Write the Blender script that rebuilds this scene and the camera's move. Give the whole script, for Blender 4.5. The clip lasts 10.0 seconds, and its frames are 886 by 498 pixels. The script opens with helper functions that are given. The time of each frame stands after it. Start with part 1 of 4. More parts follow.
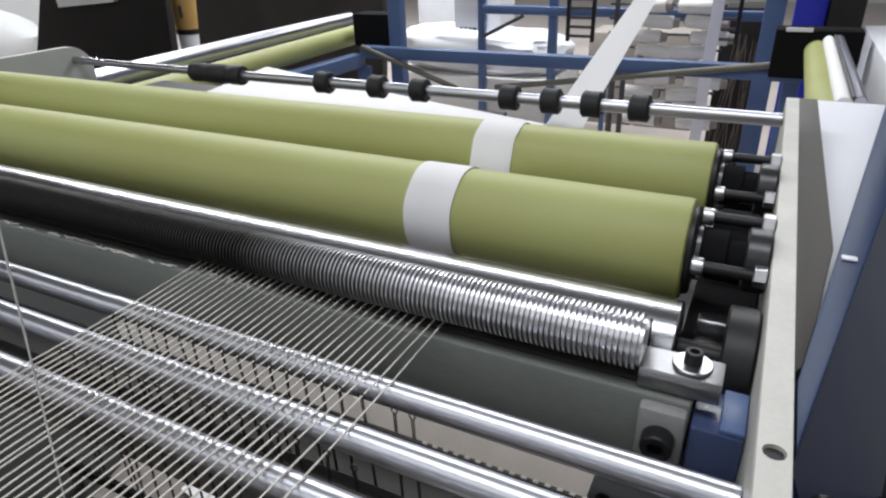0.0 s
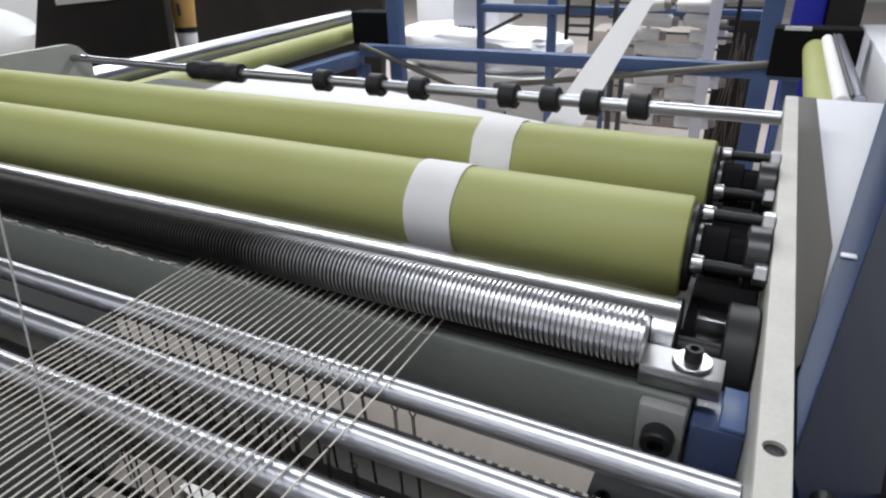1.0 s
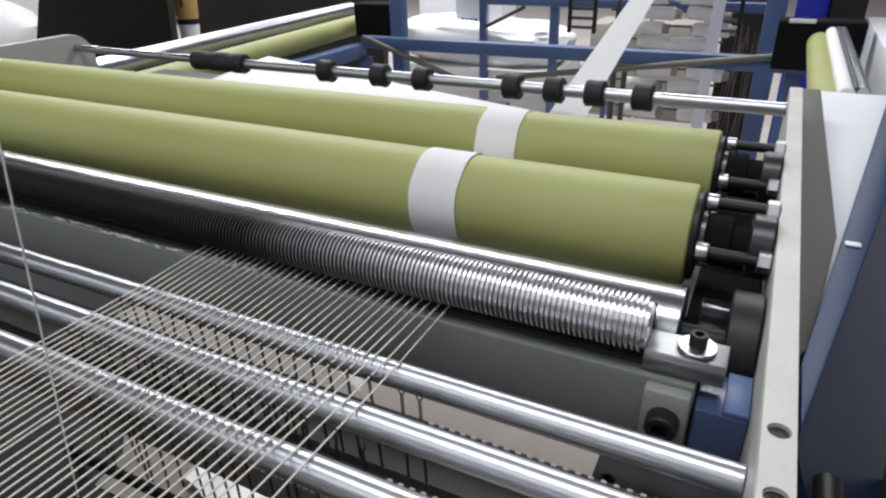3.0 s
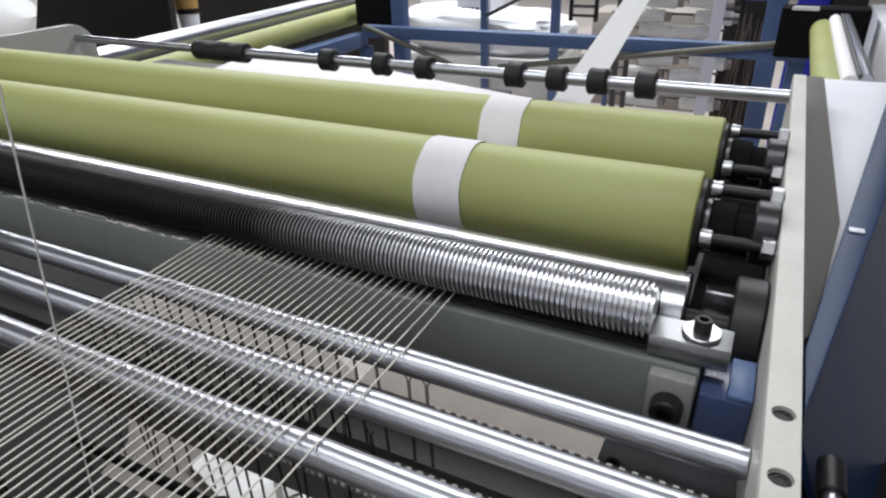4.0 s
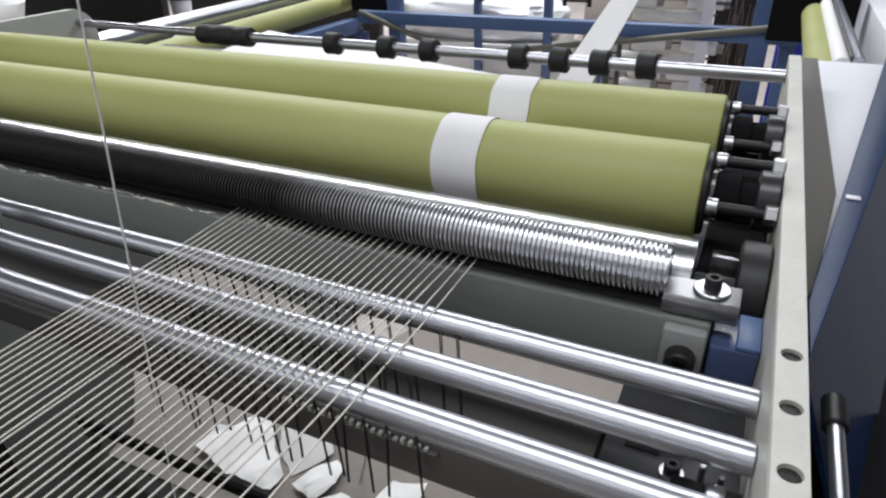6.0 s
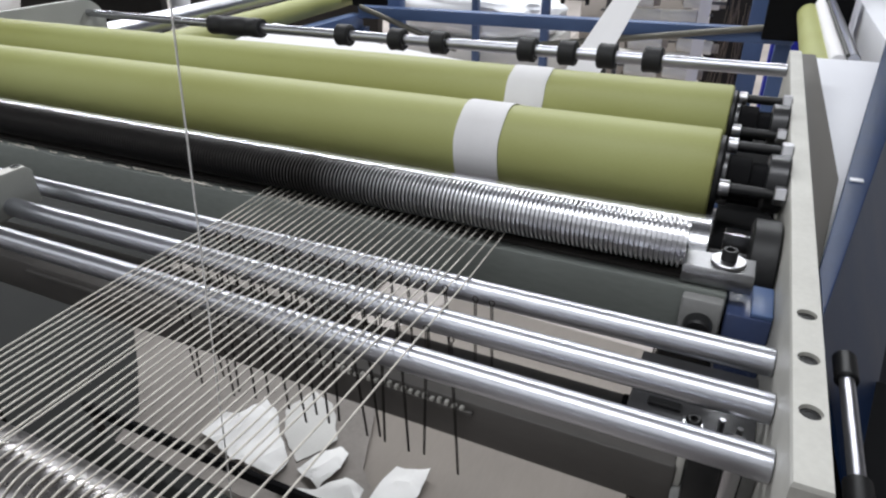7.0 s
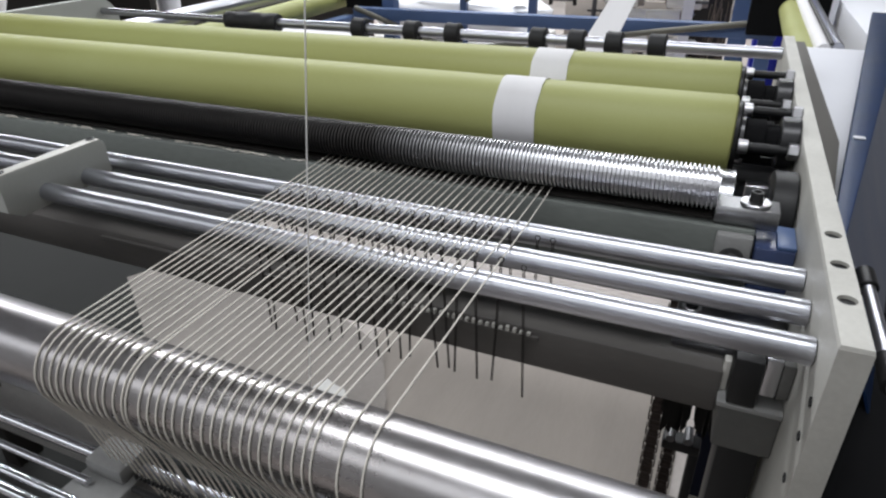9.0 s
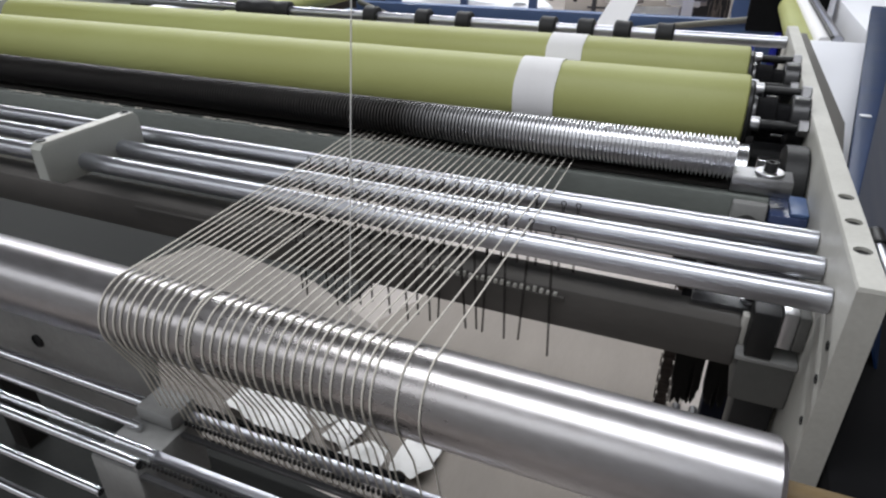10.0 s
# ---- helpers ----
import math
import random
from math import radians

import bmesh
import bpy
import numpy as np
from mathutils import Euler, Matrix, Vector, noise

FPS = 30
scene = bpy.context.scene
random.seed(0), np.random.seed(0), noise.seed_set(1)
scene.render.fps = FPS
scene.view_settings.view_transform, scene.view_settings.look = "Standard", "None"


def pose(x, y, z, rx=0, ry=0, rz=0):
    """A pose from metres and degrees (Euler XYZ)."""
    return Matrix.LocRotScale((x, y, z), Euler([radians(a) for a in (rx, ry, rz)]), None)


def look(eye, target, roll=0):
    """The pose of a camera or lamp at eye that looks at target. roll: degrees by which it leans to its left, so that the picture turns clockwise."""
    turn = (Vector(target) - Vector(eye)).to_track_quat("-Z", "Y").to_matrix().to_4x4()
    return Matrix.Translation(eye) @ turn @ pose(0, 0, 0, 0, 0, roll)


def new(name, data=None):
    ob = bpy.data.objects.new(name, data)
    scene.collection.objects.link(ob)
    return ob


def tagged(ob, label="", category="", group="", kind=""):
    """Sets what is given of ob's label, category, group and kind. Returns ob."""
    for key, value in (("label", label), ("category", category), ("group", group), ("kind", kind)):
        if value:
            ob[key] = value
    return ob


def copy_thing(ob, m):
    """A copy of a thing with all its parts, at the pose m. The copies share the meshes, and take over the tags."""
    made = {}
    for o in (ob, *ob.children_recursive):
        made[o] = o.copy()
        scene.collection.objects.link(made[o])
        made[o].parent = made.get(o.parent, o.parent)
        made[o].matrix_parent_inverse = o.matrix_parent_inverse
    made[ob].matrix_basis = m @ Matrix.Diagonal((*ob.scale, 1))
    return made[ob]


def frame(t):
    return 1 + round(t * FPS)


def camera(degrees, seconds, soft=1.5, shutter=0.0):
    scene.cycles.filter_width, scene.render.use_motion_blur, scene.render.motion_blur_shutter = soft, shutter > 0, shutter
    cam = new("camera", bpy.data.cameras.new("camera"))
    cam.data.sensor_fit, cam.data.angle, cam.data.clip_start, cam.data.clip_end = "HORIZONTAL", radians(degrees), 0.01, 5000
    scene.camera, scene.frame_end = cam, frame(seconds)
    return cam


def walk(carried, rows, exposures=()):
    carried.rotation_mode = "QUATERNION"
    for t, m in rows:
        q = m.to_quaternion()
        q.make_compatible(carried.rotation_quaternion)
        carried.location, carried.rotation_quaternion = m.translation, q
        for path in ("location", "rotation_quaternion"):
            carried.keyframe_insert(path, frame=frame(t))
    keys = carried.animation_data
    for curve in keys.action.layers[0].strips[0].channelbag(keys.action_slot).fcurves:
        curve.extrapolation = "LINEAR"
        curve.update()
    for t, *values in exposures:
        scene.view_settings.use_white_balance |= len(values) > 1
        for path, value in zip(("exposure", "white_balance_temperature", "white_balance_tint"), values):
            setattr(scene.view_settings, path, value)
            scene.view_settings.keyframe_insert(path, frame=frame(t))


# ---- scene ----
cam = camera(70.0, 10.0, 2.3)
PATH = [
    (0, (-0.037, 0.047, 1.348), (-0.867, 1.631, 0.453), -2.0),
    (0.5, (-0.038, 0.047, 1.346), (-0.864, 1.634, 0.452), -1.8),
    (1, (-0.038, 0.046, 1.347), (-0.863, 1.631, 0.448), -1.9),
    (1.5, (-0.037, 0.046, 1.346), (-0.862, 1.629, 0.443), -2.0),
    (2, (-0.038, 0.045, 1.343), (-0.859, 1.629, 0.438), -1.7),
    (3.5, (-0.04, 0.037, 1.343), (-0.864, 1.605, 0.415), -1.9),
    (4, (-0.041, 0.035, 1.342), (-0.863, 1.596, 0.399), -2.0),
    (4.5, (-0.042, 0.032, 1.339), (-0.857, 1.586, 0.38), -1.7),
    (5, (-0.043, 0.024, 1.338), (-0.851, 1.574, 0.365), -1.8),
    (6.5, (-0.058, -0.032, 1.343), (-0.833, 1.53, 0.365), -1.7),
    (7, (-0.066, -0.058, 1.339), (-0.828, 1.509, 0.358), -1.1),
    (7.5, (-0.071, -0.088, 1.336), (-0.822, 1.481, 0.349), -1.1),
    (8, (-0.08, -0.115, 1.332), (-0.832, 1.457, 0.35), -1.2),
    (8.5, (-0.088, -0.139, 1.331), (-0.83, 1.443, 0.358), -1.3),
    (9, (-0.1, -0.164, 1.325), (-0.813, 1.436, 0.359), -1.2),
    (9.5, (-0.116, -0.187, 1.316), (-0.806, 1.424, 0.353), -1.2),
    (10, (-0.116, -0.215, 1.31), (-0.81, 1.391, 0.342), -0.5),
]
walk(cam, [(t, look(eye, target, roll)) for t, eye, target, roll in PATH])
# the first row is a wide fill added behind the camera, not tubes
LAMP_ROWS = ((-3.1, -8.4, 0.4, 112, 2.4), (-0.3, -1.75, 0.9, 60, 0.75), (4.0, -8.4, 0.8, 400, 0.35), (7.5, -8.4, 1.0, 310, 0.3))
scene.view_settings.exposure = 0.05
SWAY = ((0, -0.011, 1.5), (1, -0.009, 2.4), (2.2, -0.01, 2.2), (3.5, -0.010, 2.2), (4.5, -0.010, 1.7), (5.5, -0.003, 0.4), (6.5, 0.005, -0.6), (7.0, 0.005, -0.4), (7.5, 0.008, -1.2), (8.0, 0.006, -1.2), (8.5, 0.001, 0.8), (9.0, 0.003, 0.9), (9.5, 0.001, 0.1), (10, 0.0, -0.8))

# ---- light ----
world = bpy.data.worlds.new("hall_air")
world.use_nodes = True
world.node_tree.nodes["Background"].inputs[0].default_value = (0.5, 0.55, 0.6, 1)
world.node_tree.nodes["Background"].inputs[1].default_value = 0.02
scene.world = world


def strip_lamp(x, y, z, length, width, watts):
    """One strip of light under the hall's ceiling: the fluorescent rows and the added fill."""
    data = bpy.data.lights.new("ceiling_light", "AREA")
    data.shape, data.size, data.size_y, data.energy = "RECTANGLE", length, width, watts
    data.color = (0.94, 0.965, 1.0)
    ob = new("ceiling_light", data)
    ob.location = (x, y, z)
    return ob


for lamp_y, lamp_x0, lamp_x1, watts, lamp_w in LAMP_ROWS:
    strip_lamp((lamp_x0 + lamp_x1) / 2, lamp_y, 3.9, lamp_x1 - lamp_x0, lamp_w, watts)

# ---- materials ----


def material(name, colour, rough=0.5, metal=0.0, vary=0.15, fine=220.0, broad=9.0, bump=0.05, stretch=(1, 1, 1), coat=0.0, spread=0.12, dirt=None, shine=0.5):
    """A surface with broad stains, fine grain and a little relief, at real size."""
    m = bpy.data.materials.new(name)
    m.use_nodes = True
    nt = m.node_tree
    bsdf = nt.nodes["Principled BSDF"]
    tc = nt.nodes.new("ShaderNodeTexCoord")
    mp = nt.nodes.new("ShaderNodeMapping")
    mp.inputs["Scale"].default_value = stretch
    nt.links.new(tc.outputs["Object"], mp.inputs["Vector"])
    n1 = nt.nodes.new("ShaderNodeTexNoise")
    n1.inputs["Scale"].default_value, n1.inputs["Detail"].default_value = broad, 4
    n2 = nt.nodes.new("ShaderNodeTexNoise")
    n2.inputs["Scale"].default_value, n2.inputs["Detail"].default_value = fine, 3
    nt.links.new(mp.outputs[0], n1.inputs["Vector"])
    nt.links.new(mp.outputs[0], n2.inputs["Vector"])
    add = nt.nodes.new("ShaderNodeMath")
    add.operation = "MULTIPLY_ADD"
    add.inputs[1].default_value = 0.35
    nt.links.new(n2.outputs["Fac"], add.inputs[0])
    nt.links.new(n1.outputs["Fac"], add.inputs[2])
    ramp = nt.nodes.new("ShaderNodeMapRange")
    ramp.inputs[1].default_value, ramp.inputs[2].default_value = 0.4, 1.0
    nt.links.new(add.outputs[0], ramp.inputs[0])
    mix = nt.nodes.new("ShaderNodeMix")
    mix.data_type = "RGBA"
    low = dirt or tuple(c * (1 - vary) for c in colour)
    high = tuple(min(1, c * (1 + vary * 0.5)) for c in colour)
    mix.inputs["A"].default_value, mix.inputs["B"].default_value = (*low, 1), (*high, 1)
    nt.links.new(ramp.outputs[0], mix.inputs["Factor"])
    nt.links.new(mix.outputs["Result"], bsdf.inputs["Base Color"])
    rr = nt.nodes.new("ShaderNodeMapRange")
    rr.inputs[3].default_value, rr.inputs[4].default_value = max(0.02, rough - spread * rough), min(1, rough + spread * rough * 2)
    nt.links.new(add.outputs[0], rr.inputs[0])
    nt.links.new(rr.outputs[0], bsdf.inputs["Roughness"])
    bsdf.inputs["Metallic"].default_value = metal
    bsdf.inputs["Coat Weight"].default_value = coat
    bsdf.inputs["Specular IOR Level"].default_value = shine
    if bump:
        b = nt.nodes.new("ShaderNodeBump")
        b.inputs["Strength"].default_value, b.inputs["Distance"].default_value = bump, 0.001
        nt.links.new(n2.outputs["Fac"], b.inputs["Height"])
        nt.links.new(b.outputs[0], bsdf.inputs["Normal"])
    return m


def dim_end_steel():
    """Bright turned steel; the dark hall mirrored in its far part is put into the colour."""
    m = material("steel_with_dark_reflection", (0.6, 0.6, 0.63), 0.25, 1.0, 0.12, 600, 9, 0.0, (3, 0.3, 0.3), spread=0.2)
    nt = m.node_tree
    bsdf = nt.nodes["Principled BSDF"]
    near_colour = bsdf.inputs["Base Color"].links[0].from_socket
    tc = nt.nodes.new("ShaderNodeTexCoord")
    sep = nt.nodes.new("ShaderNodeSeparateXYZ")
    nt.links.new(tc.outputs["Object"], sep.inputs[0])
    # darkens along x where the bar mirrors no lamp
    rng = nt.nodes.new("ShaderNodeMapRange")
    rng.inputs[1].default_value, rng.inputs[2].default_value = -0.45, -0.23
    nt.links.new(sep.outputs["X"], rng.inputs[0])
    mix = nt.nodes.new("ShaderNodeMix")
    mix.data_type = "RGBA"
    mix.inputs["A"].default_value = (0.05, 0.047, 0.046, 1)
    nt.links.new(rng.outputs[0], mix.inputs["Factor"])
    nt.links.new(near_colour, mix.inputs["B"])
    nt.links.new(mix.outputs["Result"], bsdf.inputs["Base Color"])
    far_rough = nt.nodes.new("ShaderNodeMapRange")
    far_rough.inputs[1].default_value, far_rough.inputs[2].default_value = -0.45, -0.23
    far_rough.inputs[3].default_value, far_rough.inputs[4].default_value = 0.5, 0.32
    nt.links.new(sep.outputs["X"], far_rough.inputs[0])
    nt.links.new(far_rough.outputs[0], bsdf.inputs["Roughness"])
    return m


CHROME = material("polished_chrome", (0.51, 0.52, 0.565), 0.3, 1.0, 0.08, 500, 5, 0.0, (0.1, 1, 1), spread=0.08)
POLISHED = material("bright_polished_chrome", (0.72, 0.73, 0.77), 0.14, 1.0, 0.1, 500, 6, 0.0, (0.1, 1, 1), spread=0.1)
STEEL = material("turned_steel", (0.52, 0.52, 0.54), 0.26, 1.0, 0.15, 600, 9, 0.0, (3, 0.3, 0.3), spread=0.2)
DIM_END = dim_end_steel()
BIGSTEEL = material("turned_roller_steel", (0.47, 0.465, 0.49), 0.24, 1.0, 0.16, 160, 5, 0.0, (0.6, 1.6, 1.6), spread=0.3, dirt=(0.36, 0.34, 0.335))
ALU = material("milled_cream_aluminium", (0.59, 0.58, 0.54), 0.42, 0.1, 0.12, 260, 11, 0.12, dirt=(0.44, 0.43, 0.395))
GREYPAINT = material("pale_grey_paint", (0.4, 0.41, 0.38), 0.42, 0.0, 0.12, 300, 10, 0.06)
GREEN = material("olive_green_rubber", (0.356, 0.38, 0.148), 0.48, 0.0, 0.2, 500, 5, 0.05, (0.8, 1, 1), dirt=(0.33, 0.337, 0.108))
WEB = material("white_woven_tape", (0.8, 0.79, 0.8), 0.75, 0.0, 0.06, 900, 20, 0.25, (1, 0.2, 0.2))
BEAM = material("grey_green_steel", (0.205, 0.222, 0.207), 0.38, 0.0, 0.3, 260, 9, 0.08, (0.3, 1, 1))
GUNMETAL = material("gunmetal_bearing_steel", (0.05, 0.05, 0.053), 0.3, 0.5, 0.3, 240, 8, 0.08)
DARKSTEEL = material("dark_oily_steel", (0.12, 0.12, 0.125), 0.28, 0.6, 0.3, 240, 8, 0.08)
BLACK = material("blackened_steel", (0.014, 0.014, 0.015), 0.4, 0.1, 0.3, 200, 12, 0.1, shine=0.35)
DEEPBLUE = material("deep_blue_enamel", (0.05, 0.07, 0.15), 0.24, 0.0, 0.2, 180, 6, 0.03)
RUBBER = material("black_rubber", (0.014, 0.014, 0.016), 0.55, 0.0, 0.25, 260, 20, 0.08)
BLUE = material("blue_machine_paint", (0.085, 0.14, 0.29), 0.36, 0.0, 0.2, 180, 5, 0.05)
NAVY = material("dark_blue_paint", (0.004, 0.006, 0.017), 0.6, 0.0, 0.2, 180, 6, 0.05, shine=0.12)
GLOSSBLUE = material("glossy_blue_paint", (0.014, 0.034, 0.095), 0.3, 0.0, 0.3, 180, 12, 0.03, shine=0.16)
ROYAL = material("royal_blue_plastic", (0.02, 0.03, 0.5), 0.4, 0.0, 0.15, 180, 6, 0.05)
YARN = material("off_white_yarn", (0.78, 0.74, 0.67), 0.8, 0.0, 0.2, 1500, 60, 0.3)
WIRE = material("dark_drop_wire", (0.05, 0.045, 0.042), 0.4, 0.7, 0.2, 600, 60, 0.05)
CONCRETE = material("worn_hall_floor", (0.5, 0.45, 0.42), 0.34, 0.0, 0.25, 60, 2.2, 0.06, dirt=(0.36, 0.322, 0.296))
WALL = material("pale_grey_wall_paint", (0.5, 0.5, 0.5), 0.8, 0.0, 0.1, 40, 0.8, 0.05)
ROOF = material("dark_roof_sheet", (0.07, 0.07, 0.075), 0.8, 0.0, 0.2, 40, 0.8, 0.05)
PAPER = material("crumpled_white_paper", (0.92, 0.91, 0.9), 0.7, 0.0, 0.05, 120, 15, 0.2)
WRAP = material("grey_wrapping_sheet", (0.66, 0.65, 0.63), 0.6, 0.0, 0.1, 120, 9, 0.1)
BOARD = material("brown_cardboard", (0.3, 0.268, 0.24), 0.75, 0.0, 0.15, 150, 8, 0.12, (1, 0.2, 1))
TAUPE = material("taupe_painted_flange", (0.105, 0.097, 0.085), 0.5, 0.0, 0.12, 160, 9, 0.08)
WHITEPANEL = material("white_cover_sheet", (0.78, 0.79, 0.84), 0.4, 0.0, 0.05, 120, 4, 0.03)
OLIVEROD = material("dull_olive_grey_tube", (0.17, 0.165, 0.14), 0.45, 0.4, 0.2, 160, 12, 0.06)
SACK = material("white_woven_sack", (0.75, 0.76, 0.79), 0.6, 0.0, 0.1, 220, 6, 0.2)
SPOOL = material("off_white_yarn_package", (0.76, 0.75, 0.71), 0.75, 0.0, 0.15, 300, 14, 0.25, (1, 5, 5))
ORANGE = material("tan_orange_paint", (0.48, 0.29, 0.09), 0.5, 0.0, 0.2, 120, 9, 0.08)
CHARCOAL = material("charcoal_panel", (0.032, 0.029, 0.027), 0.75, 0.0, 0.3, 160, 5, 0.08, shine=0.2)
BROWNPANEL = material("dark_brown_panel", (0.06, 0.052, 0.047), 0.6, 0.0, 0.35, 160, 4, 0.08, shine=0.25)
MATTE = material("matte_black_paint", (0.009, 0.009, 0.010), 0.85, 0.0, 0.3, 160, 9, 0.05, shine=0.12)
SATIN = material("satin_chrome", (0.44, 0.445, 0.47), 0.23, 1.0, 0.1, 500, 6, 0.0, (0.1, 1, 1), spread=0.1)
MAT_SHADE = material("dark_mat_and_floor_shade", (0.03, 0.031, 0.03), 0.7, 0.0, 0.3, 120, 6, 0.12, shine=0.25)
BRISTLE = material("black_bristle", (0.012, 0.011, 0.01), 0.7, 0.0, 0.3, 300, 20, 0.1, shine=0.25)
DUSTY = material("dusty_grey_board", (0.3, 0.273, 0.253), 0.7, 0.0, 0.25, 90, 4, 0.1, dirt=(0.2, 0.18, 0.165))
CASTING = material("mid_grey_casting", (0.3, 0.3, 0.295), 0.5, 0.1, 0.3, 180, 12, 0.15)
RUST = material("rusty_oiled_chain", (0.04, 0.027, 0.022), 0.45, 0.3, 0.4, 200, 30, 0.1)
WOODY = material("brown_wire", (0.16, 0.12, 0.09), 0.6, 0.0, 0.3, 200, 30, 0.1)
DULL = material("dull_milled_steel", (0.32, 0.32, 0.33), 0.34, 1.0, 0.25, 300, 14, 0.05)
WORN = material("worn_dark_grey_casting", (0.1, 0.1, 0.095), 0.55, 0.1, 0.3, 180, 12, 0.15)
UMBER = material("brown_grey_painted_beam", (0.105, 0.098, 0.092), 0.45, 0.1, 0.3, 200, 7, 0.08, (0.3, 1, 1))
INK = material("dark_blue_print", (0.03, 0.04, 0.08), 0.5, 0.0, 0.1, 160, 5, 0.02)
BRASS = material("yellowed_lining", (0.16, 0.105, 0.04), 0.5, 0.0, 0.3, 160, 9, 0.08)

# ---- mesh tools ----


def box(bm, x0, x1, y0, y1, z0, z1, bevel=0.0, seg=2):
    r = bmesh.ops.create_cube(bm, size=1.0, matrix=Matrix.Translation(((x0 + x1) / 2, (y0 + y1) / 2, (z0 + z1) / 2)) @ Matrix.Diagonal((abs(x1 - x0), abs(y1 - y0), abs(z1 - z0), 1)))
    if bevel:
        edges = list({e for v in r["verts"] for e in v.link_edges})
        bmesh.ops.bevel(bm, geom=edges, offset=bevel, segments=seg, affect="EDGES", profile=0.5)
    return bm


def frame_of(a, b):
    a, b = Vector(a), Vector(b)
    q = (b - a).to_track_quat("Z", "Y")
    return Matrix.Translation(a) @ q.to_matrix().to_4x4(), (b - a).length


def lathe(bm, a, b, profile, seg=40):
    """Turns (distance along a-b, radius) pairs round the axis from a to b."""
    m, _ = frame_of(a, b)
    rings = []
    for s, r in profile:
        if r <= 1e-6:
            rings.append([bm.verts.new(m @ Vector((0, 0, s)))])
        else:
            rings.append([bm.verts.new(m @ Vector((r * math.cos(2 * math.pi * i / seg), r * math.sin(2 * math.pi * i / seg), s))) for i in range(seg)])
    for p, q in zip(rings, rings[1:]):
        for i in range(seg):
            j = (i + 1) % seg
            if len(p) == 1 and len(q) == 1:
                continue
            if len(p) == 1:
                bm.faces.new((p[0], q[j], q[i]))
            elif len(q) == 1:
                bm.faces.new((p[i], p[j], q[0]))
            else:
                bm.faces.new((p[i], p[j], q[j], q[i]))
    return bm


def rod(bm, a, b, r, chamfer=0.0, seg=32):
    length = (Vector(b) - Vector(a)).length
    c = chamfer or min(r * 0.12, length * 0.2)
    return lathe(bm, a, b, [(0, 0), (0, r - c), (c, r), (length - c, r), (length, r - c), (length, 0)], seg)


def tube(bm, pts, r, seg=8, cap=True):
    """A round wire swept along points."""
    pts = [Vector(p) for p in pts]
    rings, up = [], None
    for i, p in enumerate(pts):
        d = (pts[min(i + 1, len(pts) - 1)] - pts[max(i - 1, 0)]).normalized()
        if up is None:
            up = d.orthogonal().normalized()
        up = (up - d * up.dot(d)).normalized()
        side = d.cross(up)
        rings.append([bm.verts.new(p + r * (math.cos(2 * math.pi * k / seg) * up + math.sin(2 * math.pi * k / seg) * side)) for k in range(seg)])
    for p, q in zip(rings, rings[1:]):
        for k in range(seg):
            bm.faces.new((p[k], p[(k + 1) % seg], q[(k + 1) % seg], q[k]))
    if cap:
        bm.faces.new(rings[0][::-1])
        bm.faces.new(rings[-1])
    return bm


def prism(bm, outline, lo, hi, axis="x", bevel=0.0):
    """An outline in a plane, given thickness along the axis."""
    def at(p, h):
        return {"x": (h, p[0], p[1]), "y": (p[0], h, p[1]), "z": (p[0], p[1], h)}[axis]
    a = [bm.verts.new(at(p, lo)) for p in outline]
    b = [bm.verts.new(at(p, hi)) for p in outline]
    fs = [bm.faces.new(a), bm.faces.new(b)]
    n = len(a)
    for i in range(n):
        fs.append(bm.faces.new((a[i], a[(i + 1) % n], b[(i + 1) % n], b[i])))
    bmesh.ops.recalc_face_normals(bm, faces=fs)
    if bevel:
        edges = list({e for f in fs[:2] for e in f.edges})
        bmesh.ops.bevel(bm, geom=edges, offset=bevel, segments=2, affect="EDGES", profile=0.5)
    return bm


def ribbon(bm, pts, widths, thick):
    """A strip that follows (centre, half-width vector) along a path."""
    rows = []
    pts = [Vector(p) for p in pts]
    for i, p in enumerate(pts):
        d = (pts[min(i + 1, len(pts) - 1)] - pts[max(i - 1, 0)]).normalized()
        w = Vector(widths[i]) if not isinstance(widths, Vector) else widths
        n = w.cross(d).normalized() * thick
        rows.append([bm.verts.new(p - w), bm.verts.new(p + w), bm.verts.new(p + w + n), bm.verts.new(p - w + n)])
    for a, b in zip(rows, rows[1:]):
        for k in range(4):
            bm.faces.new((a[k], a[(k + 1) % 4], b[(k + 1) % 4], b[k]))
    bm.faces.new(rows[0][::-1])
    bm.faces.new(rows[-1])
    bmesh.ops.recalc_face_normals(bm, faces=bm.faces[:])
    return bm


def finish(name, bm, mat, smooth=35):
    bmesh.ops.recalc_face_normals(bm, faces=bm.faces[:])
    me = bpy.data.meshes.new(name)
    bm.to_mesh(me)
    bm.free()
    me.materials.append(mat)
    me.polygons.foreach_set("use_smooth", [True] * len(me.polygons))
    me.set_sharp_from_angle(angle=radians(smooth))
    return new(name, me)


def part(name, bm, mat, parent, label="", local=False):
    """One mesh under a thing or a part; its mesh is in the world's metres, or in its thing's own."""
    ob = finish(name, bm, mat)
    ob.parent = parent
    if not local:
        up, base = parent, Vector((0, 0, 0))
        while up:
            base += up.location
            up = up.parent
        ob.location = -base
    if label:
        ob["label"] = label
    return ob


def thing(name, label, category, base, group="", kind=""):
    ob = new(name)
    ob.empty_display_size = 0.05
    ob.location = base
    return tagged(ob, label, category, group, kind)


def single(name, bm, mat, label, category, group="", kind=""):
    return tagged(finish(name, bm, mat), label, category, group, kind)


B = bmesh.new

